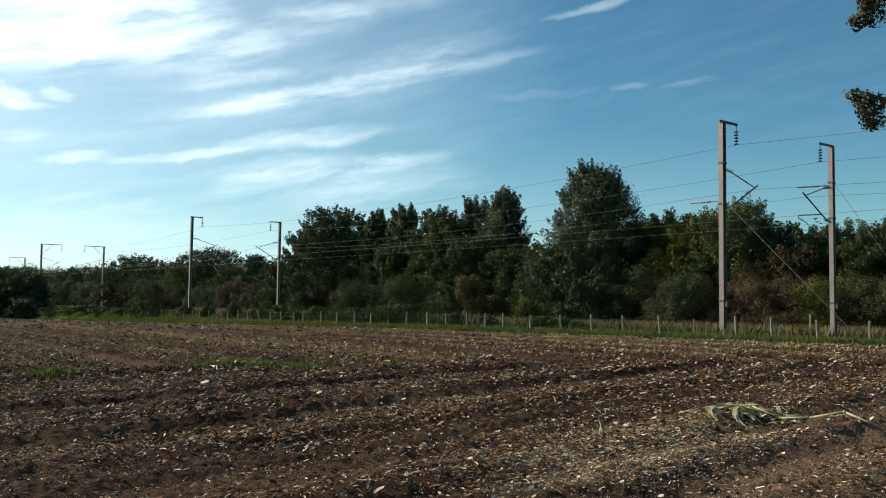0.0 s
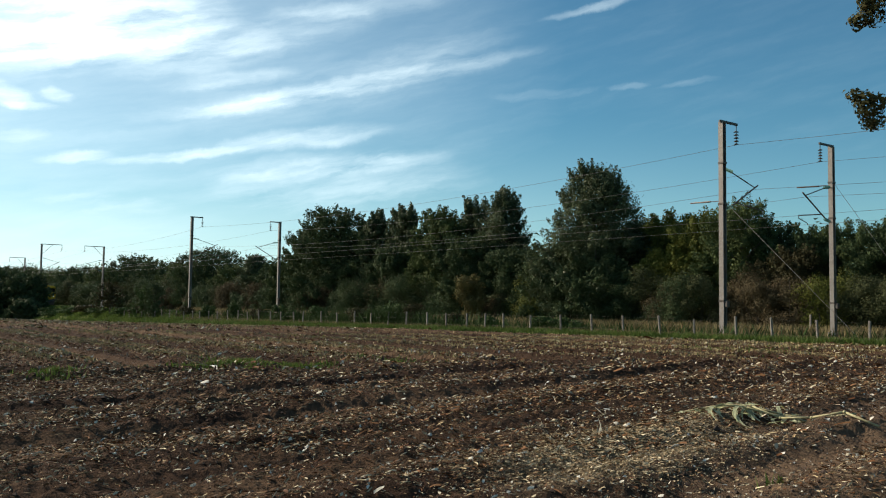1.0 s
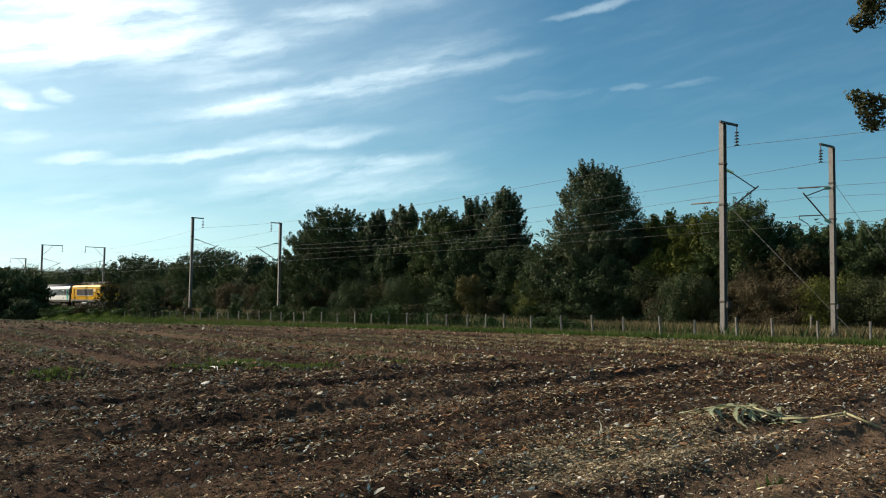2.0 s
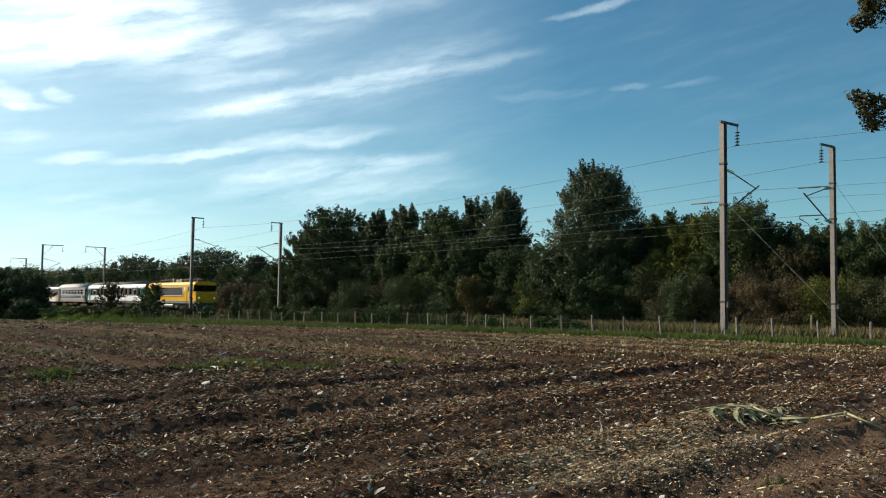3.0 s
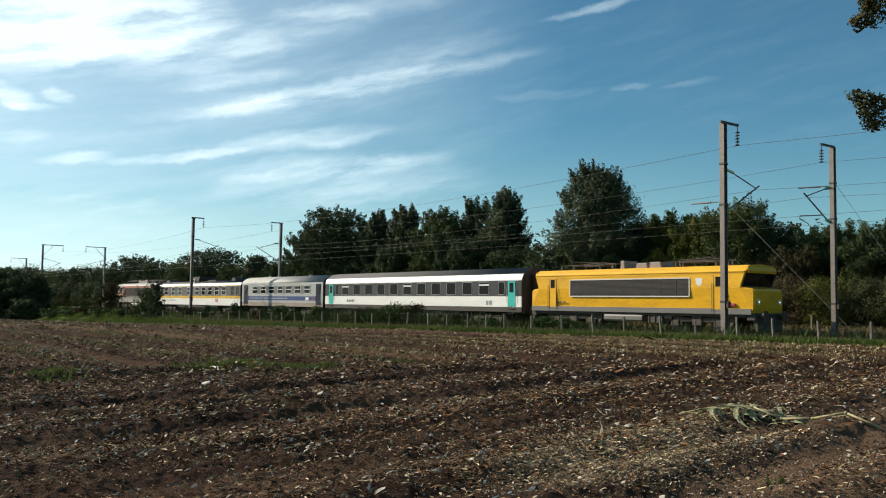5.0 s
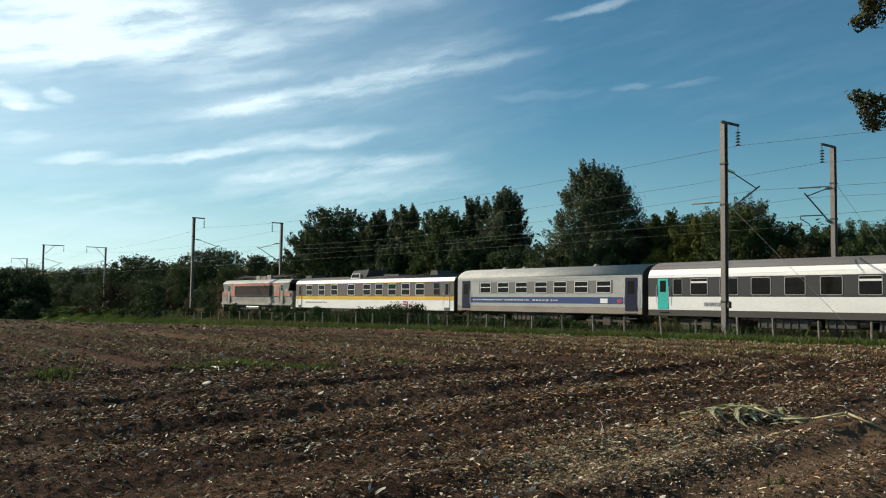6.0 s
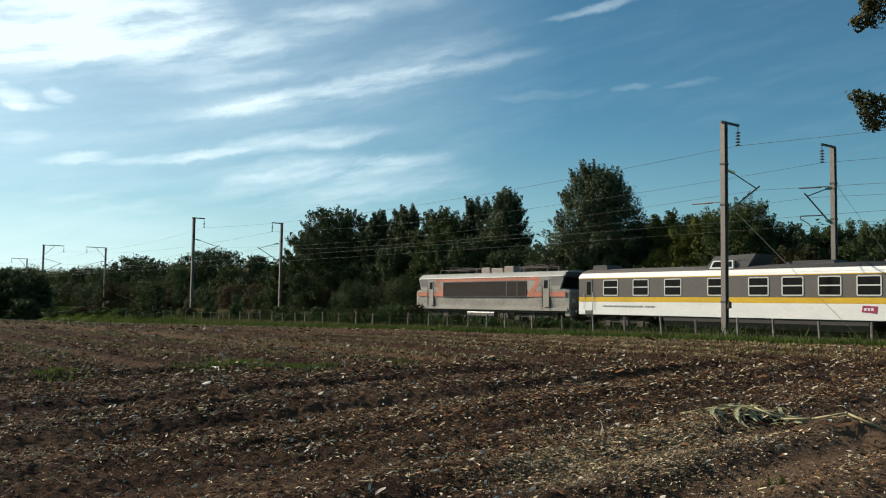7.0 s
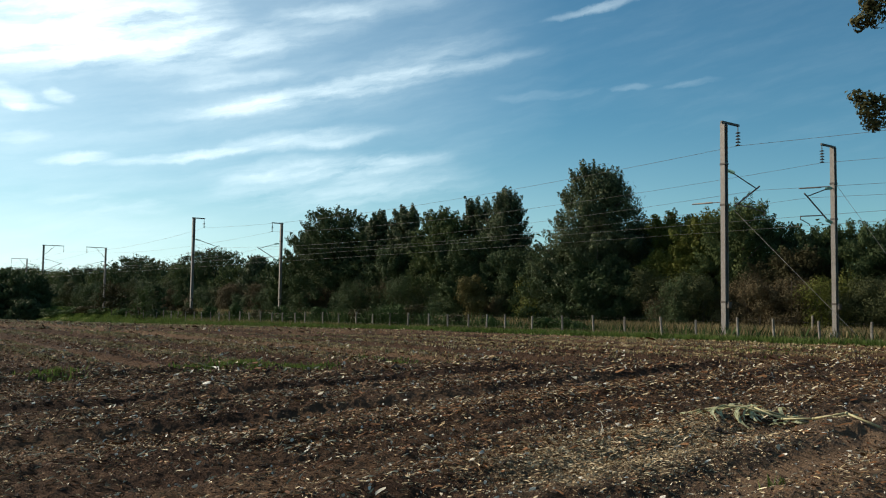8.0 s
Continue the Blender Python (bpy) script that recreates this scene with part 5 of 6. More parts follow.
def windows(root, spans, z0, z1, frame_mat, w=0.05, split=0.0, proud=0.03, blinds=()):
    first = {}
    for s in (-1, 1):
        for i, (a, b) in enumerate(spans):
            key = (s, round(b - a, 2), i in blinds)
            if key in first:
                ob, at = first[key]
                o = again(ob, root, a - at)
                for child in ob.children:
                    again(child, o)
                continue
            y = s * (HALF + proud)
            y0, y1 = sorted((y - s * 0.06, y + s * 0.012))
            bm = bmesh.new()
            ring(bm, 0, b - a, z0, z1, w, y0, y1)
            if split:
                box(bm, w, b - a - w, y0, y1, split - 0.03, split + 0.03)
            fr = part("window", bm, frame_mat, root)
            fr.location.x = a
            bm = bmesh.new()
            g0, g1 = sorted((y - s * 0.05, y + s * 0.003))
            box(bm, w * 0.6, b - a - w * 0.6, g0, g1, z0 + w * 0.6, z1 - w * 0.6)
            part("pane", bm, GLASS, fr, "dark tinted glass")
            if i in blinds:
                bm = bmesh.new()
                box(bm, w, b - a - w, min(y, y + s * 0.008), max(y, y + s * 0.008), z1 - 0.26, z1 - 0.16)
                part("blind", bm, WHITE, fr, "pale strip of a half-drawn blind")
            first[key] = (fr, a)


def door(root, a, b, z0, z1, mat, label, glass=(2.3, 2.95), s_all=(-1, 1)):
    for s in s_all:
        y = s * (HALF + 0.018)
        bm = bmesh.new()
        box(bm, a, b, min(y - s * 0.05, y + s * 0.02), max(y - s * 0.05, y + s * 0.02), z0, z1, 0.012)
        d = part("door", bm, mat, root, label)
        bm = bmesh.new()
        m = (a + b) / 2
        q = (b - a) * 0.28
        box(bm, m - q, m + q, min(y, y + s * 0.028), max(y, y + s * 0.028), glass[0], glass[1], 0.01)
        part("door_window", bm, GLASS, d)
        for e in (a - 0.06, b + 0.06):
            bm = bmesh.new()
            rod(bm, (e, y + s * 0.06, z0 + 0.3), (e, y + s * 0.06, z0 + 1.3), 0.016, n=6)
            part("handrail", bm, SILVER, d)
        bm = bmesh.new()
        for k, dz in enumerate((0.12, 0.42)):
            box(bm, a + 0.05, b - 0.05, min(y - s * 0.25, y + s * 0.05), max(y - s * 0.25, y + s * 0.05), z0 - dz - 0.04, z0 - dz)
        part("footstep", bm, SKIRT, d)


def ends(root, x0, x1, top=3.9):
    """Gangways and buffers at both ends of a coach."""
    for x, s in ((x0, -1), (x1, 1)):
        bm = bmesh.new()
        a, b = sorted((x, x + s * 0.21))
        box(bm, a, b, -0.62, -0.42, 1.15, 3.25, 0.03), box(bm, a, b, 0.42, 0.62, 1.15, 3.25, 0.03), box(bm, a, b, -0.62, 0.62, 3.25, 3.5, 0.03)
        part("gangway", bm, RUBBER, root, "black rubber gangway tubes")
        for y in (-0.875, 0.875):
            bm = bmesh.new()
            rod(bm, (x - s * 0.1, y, 1.06), (x + s * 0.16, y, 1.06), 0.11, n=12), rod(bm, (x + s * 0.16, y, 1.06), (x + s * 0.20, y, 1.06), 0.25, n=18)
            part("buffer", bm, STEEL, root)


def under_boxes(root, boxes, mat, label):
    for a, b, z0, z1, y in boxes:
        bm = bmesh.new()
        box(bm, a, b, -y, y, z0, z1, 0.06)
        gear = part("equipment_box", bm, mat, root, label)
        for s in (-1, 1):
            bm = bmesh.new()
            for k in range(int((b - a) / 0.42)):
                box(bm, a + 0.12 + k * 0.42, a + 0.16 + k * 0.42, min(s * y, s * (y + 0.04)), max(s * y, s * (y + 0.04)), z0 + 0.04, z1 - 0.03)
            part("rib", bm, MUD, gear)
            bm = bmesh.new()
            rod(bm, (b + 0.1, s * (y - 0.15), z1 - 0.24), (b + 0.62, s * (y - 0.15), z1 - 0.24), 0.15, n=12)
            part("air_cylinder", bm, STEEL, gear, "grimy steel air cylinder")
            bm = bmesh.new()
            rod(bm, (a - 0.5, s * (y - 0.05), z1 - 0.1), (b + 0.7, s * (y - 0.05), z1 - 0.1), 0.025, n=6)
            part("pipe", bm, STEEL, gear)


def core(root, x0, x1, outline, z0):
    pts = [(-(w - 0.045), z - 0.03) for w, z in outline] + [((w - 0.045), z - 0.03) for w, z in outline[-2::-1]]
    bm = bmesh.new()
    prism(bm, [(-1.37, z0)] + pts + [(1.37, z0)], x0 + 0.02, x1 - 0.02)
    part("body_shell", bm, SKIRT, root, "dark grey end walls")


def bars(root, name, x0, x1, z0, z1, n, mat, label="", seed=0, proud=0.03, s=-1):
    """Writing too small to read: one plate of small bars."""
    r = random.Random(seed)
    bm = bmesh.new()
    x = x0
    y = s * (HALF + proud)
    while x < x1:
        w = (x1 - x0) / n * r.uniform(0.4, 1.5)
        box(bm, x, min(x + w, x1), min(y, y + s * 0.004), max(y, y + s * 0.004), z0, z1)
        x += w + (x1 - x0) / n * 0.45
    return part(name, bm, mat, root, label)


CARS = []          # thing and distance of its middle behind the front of the train


def coach_root(name, label, front, rear, category="railway coach"):
    root = new(name)
    tagged(root, label, category, "vehicles of the train")
    CARS.append((root, (front + rear) / 2))
    return root, -(front - rear) / 2, (front - rear) / 2


def white_coach():
    root, r, f = coach_root("passenger_coach", "white and slate-grey passenger coach with bright turquoise doors", -17.31, -43.21)
    out = roof_outline(3.05, 4.02, 1.0, 4.02, 12)
    out[-1] = (0.0, 4.02)
    core(root, r, f, [(HALF, 1.0)] + roof_outline(3.05, 4.02, 3.05, 4.019, 8)[:-1] + [(0.0, 4.02)], 0.98)
    for s in (-1, 1):
        side_band("skirt_panel", SKIRT, root, r, f, 0.98, 1.31, 0.0, "grimy dark grey skirt", s)
        side_band("lower_panel", WHITE, root, r, f, 1.31, 2.04, 0.012, "white side panel", s)
        side_band("window_band", SLATE, root, r, f, 2.04, 3.10, 0.008, "slate-grey band round the windows", s)
    roof_band("cornice", WHITE, root, r, f, roof_outline(3.05, 4.02, 3.10, 3.56, 5), 0.015, "white cornice")
    roof_band("roof", ROOF_GREY, root, r, f, roof_outline(3.05, 4.02, 3.56, 4.019, 8)[:-1] + [(0.0, 4.02)], 0.012, "grey ribbed roof")
    spans = [(r + 2.88 + i * 1.86, r + 4.0 + i * 1.86) for i in range(11)]
    windows(root, spans, 2.13, 3.04, SLATE_TRIM, 0.035, 0, 0.012, (0, 5, 10))
    windows(root, [(r + 1.72, r + 2.36), (r + 23.55, r + 24.2)], 2.13, 3.04, SLATE_TRIM, 0.035, 0, 0.012)
    door(root, r + 0.68, r + 1.42, 1.35, 3.05, TURQUOISE, "bright turquoise door")
    door(root, r + 24.55, r + 25.3, 1.35, 3.05, TURQUOISE, "bright turquoise door")
    bars(root, "lettering", r + 3.75, r + 4.9, 1.55, 1.74, 8, MARK, "dark lettering bar", 2)
    bars(root, "lettering", r + 22.3, r + 22.9, 1.45, 1.75, 2, MARK, "dark lettering bar", 3)
    ends(root, r, f)
    bogies(root, (r + 3.7, f - 3.7), 2.56, 0.445)
    under_boxes(root, [(r + 6.8, r + 9.6, 0.42, 1.0, 1.2), (r + 10.4, r + 12.0, 0.5, 1.0, 1.2), (r + 13.0, r + 16.4, 0.40, 1.0, 1.22), (r + 17.2, r + 19.4, 0.5, 1.0, 1.2)], SKIRT, "dark equipment box under the floor")
    return root


SLATE_TRIM = paint("window_trim_grey", (0.36, 0.36, 0.36), 0.4)


def blue_stripe_coach():
    root, r, f = coach_root("test_coach", "pale grey coach with a blue stripe and white lettering", -43.66, -60.66)
    core(root, r, f, [(HALF, 1.0)] + roof_outline(3.2, 3.98, 3.2, 3.979, 8)[:-1] + [(0.0, 3.98)], 1.0)
    for s in (-1, 1):
        side_band("sill_panel", RUST_BASE, root, r, f, 1.02, 1.38, 0.004, "brownish grimy sill", s)
        side_band("lower_stripe", PALE_GREY, root, r, f, 1.38, 1.60, 0.012, "", s)
        side_band("stripe", BLUE, root, r + 1.5, f - 1.3, 1.60, 2.0, 0.016, "royal blue stripe", s)
        side_band("stripe_backing", PALE_GREY, root, r, f, 1.60, 2.0, 0.006, "", s)
        side_band("waist_panel", PALE_GREY, root, r, f, 2.0, 2.2, 0.010, "", s)
        side_band("window_band", PALE_GREY, root, r, f, 2.2, 3.05, 0.006, "", s)
        side_band("window_stripe", MID_GREY, root, r + 2.4, f - 2.2, 2.24, 3.02, 0.014, "mid-grey panel between the windows", s)
        side_band("upper_panel", PALE_GREY, root, r, f, 3.05, 3.3, 0.010, "", s)
    roof_band("roof", ROOF_PALE, root, r, f, roof_outline(3.2, 3.98, 3.3, 3.979, 8)[:-1] + [(0.0, 3.98)], 0.014, "pale grey streaked roof")
    spans = [(r + a, r + a + 1.16) for a in (2.55, 4.4, 6.24, 8.1, 9.84, 11.66, 13.5)]
    windows(root, spans, 2.26, 3.0, SILVER, 0.045, 2.66, 0.02)
    door(root, r + 0.55, r + 1.42, 1.2, 3.15, DOOR_BLUE, "dark blue recessed door", (2.2, 2.95))
    door(root, f - 1.25, f - 0.35, 1.2, 3.15, DOOR_BLUE, "dark blue recessed door", (2.2, 2.95))
    for a, b, n, k in ((1.8, 4.9, 16, 4), (5.15, 7.6, 13, 5), (7.9, 9.4, 8, 6), (9.6, 10.2, 3, 7)):
        bars(root, "lettering", r + a, r + b, 1.77, 1.84, n, MARK_WHITE, "white lettering on the stripe", k)
    side_band("number_plate", WHITE, root, r + 13.8, r + 14.4, 1.64, 1.92, 0.024, "plain white plate")
    side_band("emblem", LOGO_RED, root, r + 15.15, r + 15.5, 1.68, 1.88, 0.024, "small red emblem")
    for a in (3.6, 5.6, 12.2):
        bm = bmesh.new()
        rod(bm, (r + a, 0, 3.95), (r + a, 0, 4.02), 0.25, 0.2, 12), rod(bm, (r + a, 0, 4.02), (r + a, 0, 4.10), 0.16, 0.12, 12)
        part("roof_vent", bm, ROOF_PALE, root)
    ends(root, r, f)
    bogies(root, (r + 2.9, f - 2.9), 2.4, 0.46)
    under_boxes(root, [(r + 5.6, r + 7.9, 0.45, 1.02, 1.2), (r + 8.6, r + 10.6, 0.55, 1.02, 1.2)], MUD, "grimy equipment box under the floor")
    return root


def yellow_stripe_coach():
    root, r, f = coach_root("inspection_coach", "white and grey coach with yellow stripe and roof cupola", -61.1, -85.32)
    core(root, r, f, [(HALF, 0.95)] + roof_outline(3.1, 3.76, 3.1, 3.759, 8)[:-1] + [(0.0, 3.76)], 0.95)
    for s in (-1, 1):
        side_band("lower_panel", WHITE, root, r, f, 0.97, 1.74, 0.012, "white side panel", s)
        side_band("stripe", STRIPE_YELLOW, root, r, f, 1.74, 2.02, 0.018, "golden yellow stripe", s)
        side_band("window_band", WARM_GREY, root, r, f, 2.02, 3.12, 0.008, "grey band round the windows", s)
        side_band("thin_stripe", STRIPE_YELLOW, root, r, f, 3.12, 3.165, 0.016, "thin yellow line", s)
    roof_band("cornice", WHITE, root, r, f, roof_outline(3.1, 3.76, 3.165, 3.47, 5), 0.014, "white cornice")
    roof_band("roof", RUST_ROOF, root, r, f, roof_outline(3.1, 3.76, 3.47, 3.759, 8)[:-1] + [(0.0, 3.76)], 0.010, "flat grey roof")
    spans = [(r + a, r + a + 1.17) for a in (2.0, 4.27, 6.53, 9.38, 11.85, 13.72, 15.62, 17.5, 19.42)]
    windows(root, spans, 2.10, 3.06, SILVER, 0.06, 2.60, 0.02)
    windows(root, [(r + 21.75, r + 22.5)], 2.12, 3.06, WARM_GREY, 0.05, 2.60, 0.02)
    door(root, r + 0.55, r + 1.15, 1.0, 3.06, WARM_GREY, "grey door with a narrow window", (2.15, 2.95))
    door(root, f - 1.15, f - 0.5, 1.0, 3.06, WARM_GREY, "grey door with a narrow window", (2.15, 2.95))
    for s in (-1, 1):
        for a, b in ((0.55, 1.15), (f - r - 1.15, f - r - 0.5)):
            side_band("door_foot", WHITE, root, r + a, r + b, 1.2, 1.74, 0.042, "white lower part of the door", s)
            side_band("door_stripe", STRIPE_YELLOW, root, r + a, r + b, 1.74, 2.02, 0.042, "", s)
    bars(root, "lettering", r + 2.0, r + 5.0, 1.44, 1.53, 26, MARK, "small grey lettering", 8)
    bars(root, "lettering", r + 5.2, r + 5.85, 1.44, 1.53, 5, MARK, "small grey lettering", 9)
    bm = bmesh.new()
    y = -HALF - 0.03
    plate(bm, [(r + 17.72, 1.36), (r + 18.42, 1.30), (r + 18.46, 1.62), (r + 17.78, 1.66)], y, y + 0.02)
    emblem = part("emblem", bm, LOGO_RED, root, "red and purple emblem")
    bars(emblem, "emblem_mark", r + 17.84, r + 18.3, 1.42, 1.54, 4, MARK_WHITE, "white mark", 10, 0.031)
    # cupola and other boxes on the roof
    bm = bmesh.new()
    plate(bm, [(r + 8.95, 3.62), (r + 9.5, 4.22), (r + 12.0, 4.30), (r + 11.5, 3.62)], -0.95, 0.95)
    cupola = part("cupola", bm, ROOF_GREY, root, "grey raised lookout cupola")
    for s in (-1, 1):
        bm = bmesh.new()
        plate(bm, [(r + 9.25, 3.55), (r + 9.5, 3.98), (r + 10.75, 3.98), (r + 10.75, 3.55)], min(s * 0.95, s * 1.1), max(s * 0.95, s * 1.1))
        part("cupola_side", bm, WHITE, cupola, "white cupola side")
        bm = bmesh.new()
        plate(bm, [(r + 9.42, 3.64), (r + 9.58, 3.92), (r + 10.65, 3.92), (r + 10.65, 3.64)], min(s * 1.09, s * 1.115), max(s * 1.09, s * 1.115))
        part("cupola_window", bm, GLASS, cupola)
    for a, b, h in ((0.55, 1.6, 3.98), (13.9, 16.0, 3.86), (20.4, 21.2, 4.04)):
        bm = bmesh.new()
        plate(bm, [(r + a - 0.1, 3.6), (r + a, h), (r + b, h), (r + b + 0.1, 3.6)], -0.7, 0.7)
        part("roof_box", bm, ROOF_GREY, root, "grey roof box")
    for a in (3.4, 6.2, 12.8, 17.8):
        bm = bmesh.new()
        rod(bm, (r + a, -0.3, 3.7), (r + a, -0.3, 3.92), 0.02, n=6), rod(bm, (r + a + 0.3, 0.3, 3.7), (r + a + 0.3, 0.3, 3.85), 0.14, 0.1, 10)
        part("roof_vent", bm, ROOF_GREY, root)
    ends(root, r, f)
    bogies(root, (r + 3.4, f - 3.4), 2.5, 0.46)
    bm = bmesh.new()
    prism(bm, [(-1.36, 0.95), (-1.34, 0.72), (-1.1, 0.40), (-0.7, 0.32), (0.7, 0.32), (1.1, 0.40), (1.34, 0.72), (1.36, 0.95)], r + 6.4, f - 6.2)
    part("belly_fairing", bm, SKIRT, root, "rounded grey fairing under the floor")
    return root


def locomotive(label, front, rear, body, grille, grille_label, orange):
    root, r, f = coach_root("electric_locomotive", label, front, rear, "locomotive")
    L = f - r
    end = [(0.06, 1.18), (0.0, 1.45), (0.0, 2.34), (0.10, 2.47), (0.70, 2.56), (0.40, 3.36)]
    outline = [(r + x, z) for x, z in end] + [(f - x, z) for x, z in end[::-1]]
    bm = bmesh.new()
    plate(bm, outline, -HALF, HALF)
    for v in bm.verts:                               # the noses narrow towards the ends
        d = min(v.co.x - r, f - v.co.x)
        if d < 0.3:
            v.co.y *= 0.93
    bmesh.ops.bevel(bm, geom=[e for e in bm.edges if abs(e.verts[0].co.y - e.verts[1].co.y) < 0.2], offset=0.05, segments=2, affect="EDGES")
    part("body", bm, body, root)
    bm = bmesh.new()
    a = [(-HALF + 0.01, 3.36), (-1.30, 3.50), (-1.02, 3.70), (0, 3.76), (1.02, 3.70), (1.30, 3.50), (HALF - 0.01, 3.36)]
    prism(bm, a, r + 0.42, f - 0.42)
    part("roof", bm, body if not orange else ROOF_PALE, root)
    for s in (-1, 1):
        side_band("gutter", WHITE if orange else body, root, r + 0.5, f - 0.5, 3.33, 3.39, 0.03, "pale gutter strip" if orange else "", s)
        side_band("skirt_panel", MID_GREY if not orange else LOCO_GREY, root, r + 0.1, f - 0.1, 1.12, 1.42 if not orange else 1.30, 0.016, "grey lower skirt", s)
        y = s * (HALF + 0.02)
        bm = bmesh.new()
        ring(bm, r + 3.55, f - 3.85, 2.02, 3.09, 0.06, min(y - s * 0.05, y + s * 0.02), max(y - s * 0.05, y + s * 0.02))
        g = part("grille_frame", bm, SILVER if not orange else SKIRT, root)
        bm = bmesh.new()
        box(bm, r + 3.6, f - 3.9, min(y - s * 0.05, y - s * 0.01), max(y - s * 0.05, y - s * 0.01), 2.07, 3.04)
        part("grille", bm, grille, g, grille_label)
        bm = bmesh.new()
        for i in range(14):
            z = 2.10 + i * 0.068
            box(bm, r + 3.62, f - 3.92, min(y - s * 0.012, y + s * 0.004), max(y - s * 0.012, y + s * 0.004), z, z + 0.03)
        tagged(part("louvres", bm, grille, g), kind="stuff")
        for k in (0.78, 0.90):
            bm = bmesh.new()
            xx = r + 3.6 + (L - 7.5) * k
            box(bm, xx, xx + 0.05, min(y, y + s * 0.012), max(y, y + s * 0.012), 2.07, 3.04)
            part("grille_bar", bm, grille if not orange else MID_GREY, g)
        for e in (0, 1):
            q = (lambda d: r + d) if e == 0 else (lambda d: f - d)
            lo, hi = sorted((q(1.72), q(2.36)))
            bm = bmesh.new()
            box(bm, lo, hi, min(y - s * 0.05, y + s * 0.0), max(y - s * 0.05, y + s * 0.0), 1.36, 3.18, 0.01)
            d = part("cab_door", bm, body, root)
            bm = bmesh.new()
            box(bm, lo + 0.14, hi - 0.14, min(y, y + s * 0.008), max(y, y + s * 0.008), 2.58, 3.10)
            part("door_window", bm, GLASS, d)
            for hx in (lo - 0.05, hi + 0.05):
                bm = bmesh.new()
                rod(bm, (hx, y + s * 0.05, 1.2), (hx, y + s * 0.05, 2.75), 0.017, n=6)
                part("handrail", bm, SKIRT, d)
            for hx in (lo + 0.02, hi - 0.02):
                bm = bmesh.new()
                box(bm, hx - 0.012, hx + 0.012, min(y, y + s * 0.004), max(y, y + s * 0.004), 1.36, 3.18)
                part("door_seam", bm, SKIRT, d)
            if orange:
                yb = s * (HALF + 0.006)
                ya, yc = sorted((yb - s * 0.03, yb))
                bm = bmesh.new()
                plate(bm, [(q(0.30), 2.04), (q(3.4), 2.04), (q(3.2), 2.36), (q(0.30), 2.36)], ya, yc)
                part("nose_stripe", bm, LOCO_ORANGE, root, "faded orange stripe")
                bm = bmesh.new()
                plate(bm, [(q(2.55), 3.32), (q(3.2), 3.32), (q(3.0), 2.95), (q(4.0), 2.02), (q(3.3), 2.02), (q(2.75), 2.8)], min(s * (HALF - 0.02), s * (HALF + 0.010)), max(s * (HALF - 0.02), s * (HALF + 0.010)))
                part("slanted_stripe", bm, LOCO_ORANGE, root, "faded orange stripe")
                bm = bmesh.new()
                plate(bm, [(q(0.78), 2.62), (q(1.62), 2.62), (q(1.62), 3.30), (q(0.55), 3.30)], ya, yc + 0.002 * s)
                part("cab_panel", bm, MID_GREY, root, "dark grey cab side")
                bm = bmesh.new()
                plate(bm, [(q(2.42), 2.62), (q(2.9), 2.62), (q(2.42), 3.1)], ya, yc + 0.008 * s)
                part("cab_panel", bm, MID_GREY, root, "dark grey cab side")
        if orange:
            side_band("upper_stripe", LOCO_ORANGE, root, r + 3.1, f - 3.1, 3.12, 3.31, 0.007, "faded orange stripe", s)
    if not orange:
        bm = bmesh.new()
        y = -HALF - 0.012
        plate(bm, [(f - 3.5, 3.05), (f - 3.05, 3.05), (f - 3.08, 2.75), (f - 3.28, 2.58), (f - 3.46, 2.75)], y, y + 0.02)
        part("crest", bm, MARK_WHITE, root, "small pale shield crest")
        side_band("emblem", LOGO_RED, root, f - 1.55, f - 1.05, 1.55, 1.70, 0.012, "small red emblem")
        bars(root, "lettering", r + 2.3, r + 3.2, 1.62, 1.72, 4, SKIRT, "dark lettering bar", 11, 0.004)
    # ends: windscreens, lamps, buffers
    for s, x, q in ((1, f, lambda d: f - d), (-1, r, lambda d: r + d)):
        for y0, y1 in ((-1.26, -0.06), (0.06, 1.26)):
            bm = bmesh.new()
            p = [(q(0.69), 2.66), (q(0.46), 3.27), (q(0.40), 3.27), (q(0.63), 2.66)]
            plate(bm, p, y0, y1)
            part("windscreen", bm, GLASS, root, "dark slanted windscreen")
        bm = bmesh.new()
        plate(bm, [(q(0.72), 2.575), (q(0.42), 3.34), (q(0.395), 3.34), (q(0.685), 2.575)], -1.37, 1.37)
        part("windscreen_surround", bm, RUBBER, root, "black panel round the windscreens")
        bm = bmesh.new()
        plate(bm, [(q(0.46), 3.30), (q(0.40), 3.62), (q(0.30), 3.40), (q(0.36), 3.28)], -1.28, 1.28)
        part("visor", bm, SKIRT if orange else body, root)
        for y in (-0.95, 0.95):
            bm = bmesh.new()
            rod(bm, (x - s * 0.05, y, 1.78), (x + s * 0.05, y, 1.78), 0.15, 0.13, 16)
            h = part("headlight", bm, SILVER, root, "round headlight")
            bm = bmesh.new()
            rod(bm, (x + s * 0.045, y, 1.78), (x + s * 0.056, y, 1.78), 0.038, n=14)
            part("lens", bm, LAMP_GLOW if (s > 0 and not orange) else GLASS, h)
            bm = bmesh.new()
            rod(bm, (x - s * 0.1, y * 0.92, 1.06), (x + s * 0.34, y * 0.92, 1.06), 0.12, n=12), rod(bm, (x + s * 0.34, y * 0.92, 1.06), (x + s * 0.40, y * 0.92, 1.06), 0.27, n=18)
            part("buffer", bm, STEEL, root)
        bm = bmesh.new()
        a, b = sorted((x - s * 0.45, x + s * 0.04))
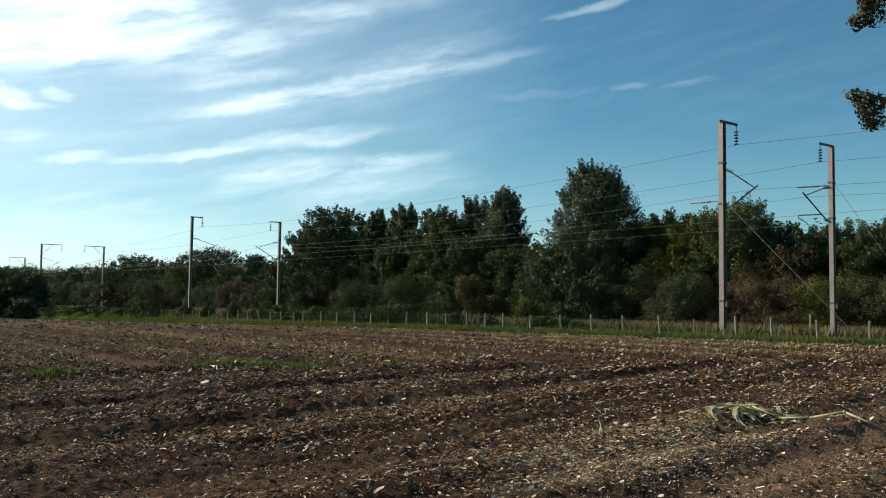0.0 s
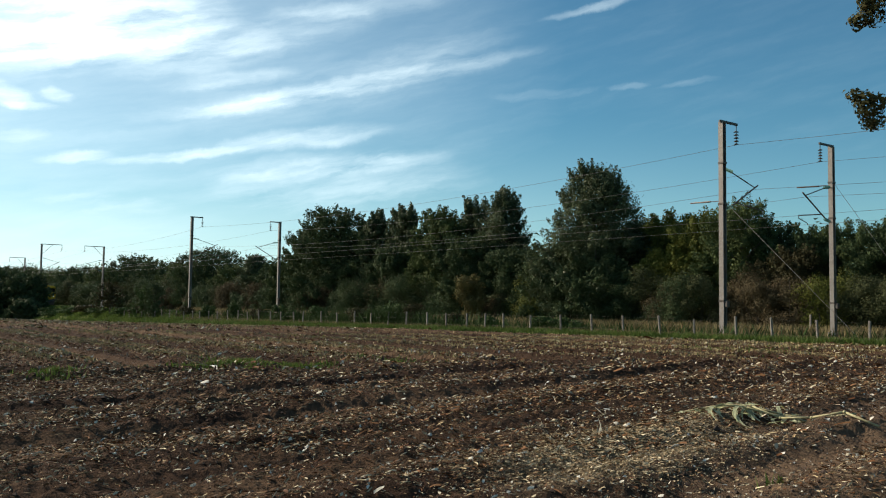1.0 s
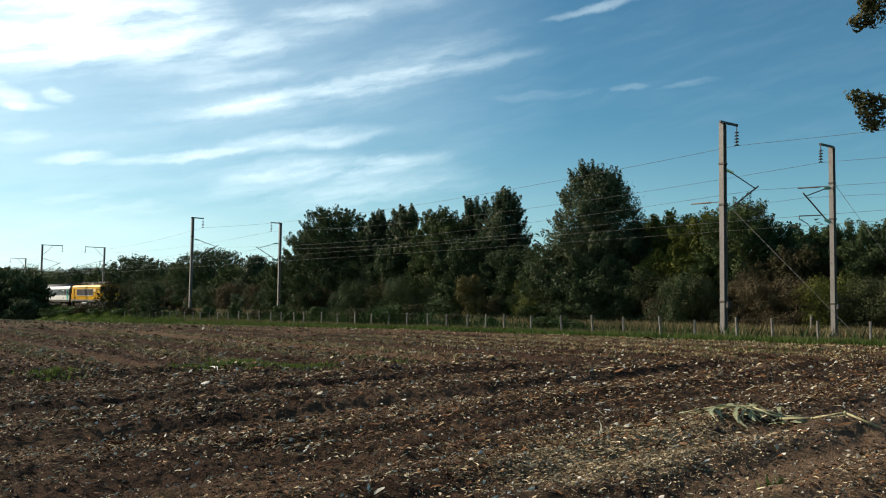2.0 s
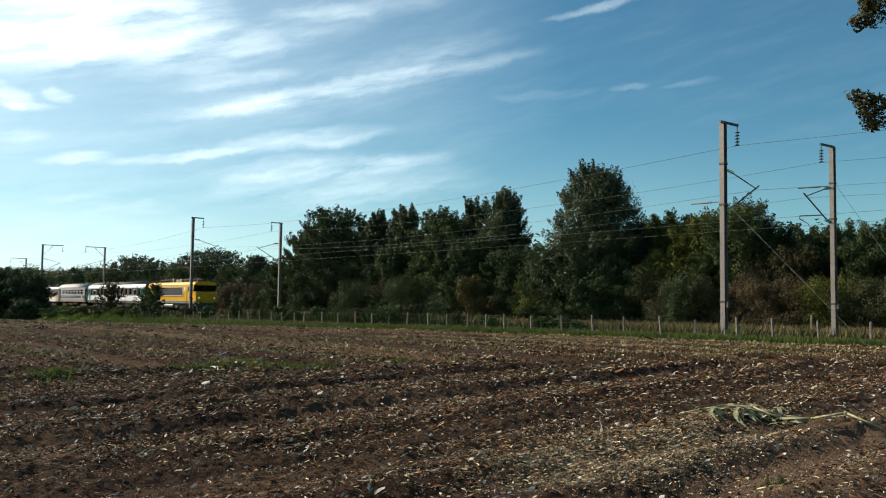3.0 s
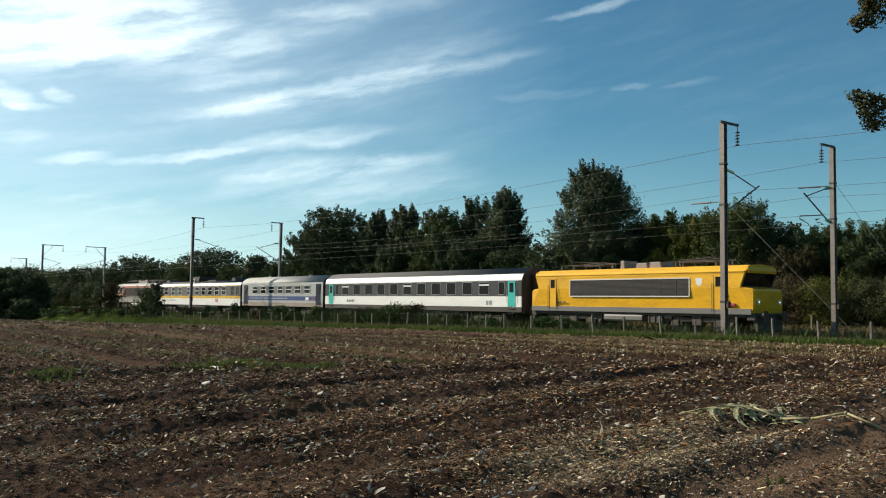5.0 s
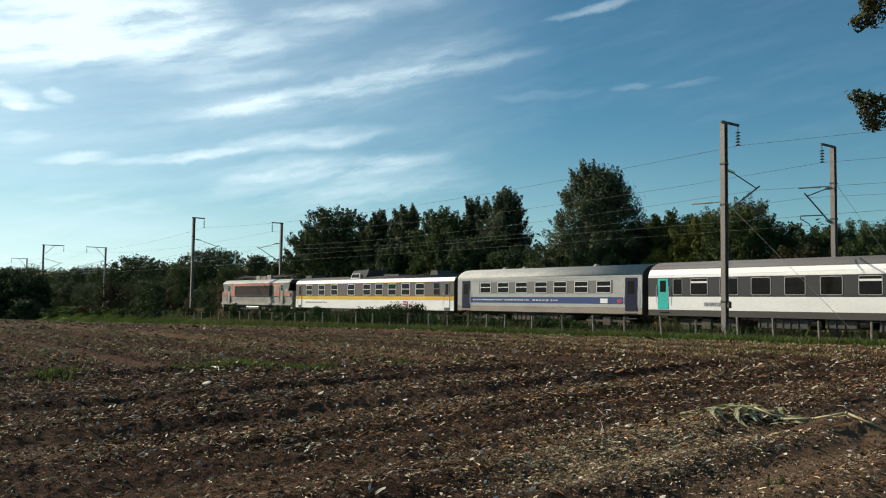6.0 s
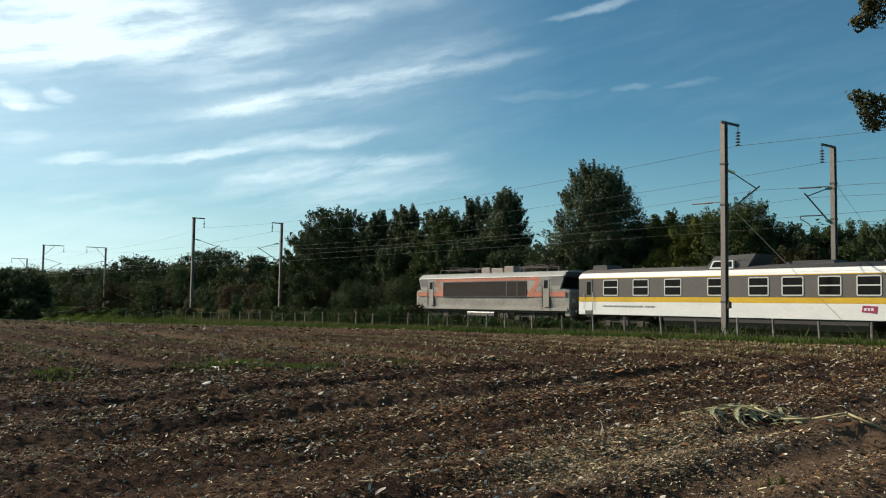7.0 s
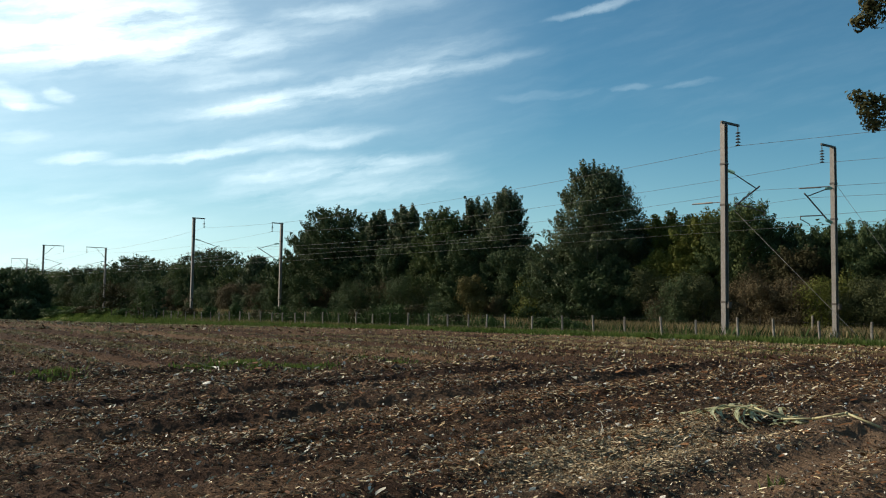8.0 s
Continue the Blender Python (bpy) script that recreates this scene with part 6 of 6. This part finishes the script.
        box(bm, a, b, -1.3, 1.3, 0.80, 1.2, 0.04)
        part("buffer_beam", bm, SKIRT if not orange else LOCO_GREY, root, "grey buffer beam")
        bm = bmesh.new()
        plate(bm, [(x - s * 0.2, 0.82), (x + s * 0.06, 0.82), (x + s * 0.10, 0.30), (x + s * 0.02, 0.22)], -1.15, 1.15)
        part("rail_guard", bm, MUD, root)
        bm = bmesh.new()
        rod(bm, (x, 0, 1.0), (x + s * 0.35, 0, 0.95), 0.05, n=8), rod(bm, (x + s * 0.35, 0, 0.95), (x + s * 0.37, 0, 0.6), 0.04, n=8)
        part("coupling_hook", bm, STEEL, root)
    # roof gear: the big housing, folded pantographs, bus bars
    for a, b, h in ((6.9, 7.9, 4.12), (8.0, 9.3, 4.05), (9.35, 10.4, 4.16)) if orange else ((6.9, 7.3, 4.20), (8.1, 9.0, 4.02), (9.1, 10.0, 4.06)):
        bm = bmesh.new()
        plate(bm, [(r + a, 3.68), (r + a + 0.04, h), (r + b - 0.06, h), (r + b, 3.68)], -0.6, 0.6)
        bmesh.ops.bevel(bm, geom=list(bm.edges), offset=0.04, segments=1, affect="EDGES")
        part("roof_housing", bm, PORCELAIN, root, "pale dirty roof housing")
    for c, s in ((4.2, 1), (12.6, -1)):
        bm = bmesh.new()
        for y in (-0.55, 0.55):
            rod(bm, (r + c - 1.3, y, 3.98), (r + c + 1.3, y, 3.98), 0.03, n=6)
            rod(bm, (r + c - s * 1.2, y, 4.02), (r + c + s * 1.5, y * 0.7, 4.12), 0.022, n=6)
            rod(bm, (r + c + s * 1.5, y * 0.7, 4.12), (r + c - s * 0.9, y, 4.20), 0.02, n=6)
            for dx in (-1.1, 1.1):
                rod(bm, (r + c + dx, y, 3.7), (r + c + dx, y, 3.98), 0.07, 0.05, 8)
        for k in (-0.16, 0.16):
            rod(bm, (r + c - s * 0.9 + k, -0.85, 4.22), (r + c - s * 0.9 + k, 0.85, 4.22), 0.025, n=6)
        rod(bm, (r + c - 1.3, -0.55, 3.98), (r + c - 1.3, 0.55, 3.98), 0.03, n=6), rod(bm, (r + c + 1.3, -0.55, 3.98), (r + c + 1.3, 0.55, 3.98), 0.03, n=6)
        part("pantograph", bm, COPPER, root, "folded metal pantograph")
    for x in (10.9, 11.2, 14.6, 6.2, 1.9):
        bm = bmesh.new()
        for i in range(4):
            rod(bm, (r + x, -0.4, 3.70 + i * 0.08), (r + x, -0.4, 3.75 + i * 0.08), 0.09, 0.06, 10)
        part("roof_insulator", bm, COPPER, root)
    bm = bmesh.new()
    rod(bm, (r + 1.9, -0.4, 4.03), (r + 14.6, -0.4, 4.03), 0.022, n=6)
    part("bus_bar", bm, COPPER, root)
    bogies(root, (r + 3.6, f - 3.6), 2.8, 0.62, True)
    bm = bmesh.new()
    prism(bm, [(-1.3, 1.0), (-1.36, 0.9), (-1.36, 0.7), (-1.25, 0.6), (1.25, 0.6), (1.36, 0.7), (1.36, 0.9), (1.3, 1.0)], r + 6.3, r + 9.2)
    part("air_tank", bm, MID_GREY, root, "pale tank under the frame")
    under_boxes(root, [(r + 9.5, r + 10.6, 0.5, 1.15, 1.25)], MUD, "grimy equipment box under the frame")
    bm = bmesh.new()
    box(bm, r + 0.5, f - 0.5, -1.3, 1.3, 0.98, 1.2)
    part("underframe", bm, MUD, root)
    return root


locomotive("bright yellow electric locomotive with a dark side grille, leading the train", 0.0, -16.42, YELLOW, GRILLE, "dark grey ventilation grille", False)
white_coach()
blue_stripe_coach()
yellow_stripe_coach()
locomotive("weathered grey electric locomotive with faded orange stripes, at the tail", -86.2, -102.63, LOCO_GREY, GRILLE_BROWN, "dark brown ventilation grille", True)


def motions():
    rows = [(0.0, -208.7), (1.5, -153.8), (3.0, -99.2), (3.5, -81.1), (4.5, -44.1), (6.0, 10.7), (6.5, 29.1), (7.0, 47.4), (7.5, 66.2), (8.0, 84.8)]
    for ob, off in CARS:
        walk(ob, [(t, pose(s + off, TRACK_FAR, 0)) for t, s in rows])


motions()
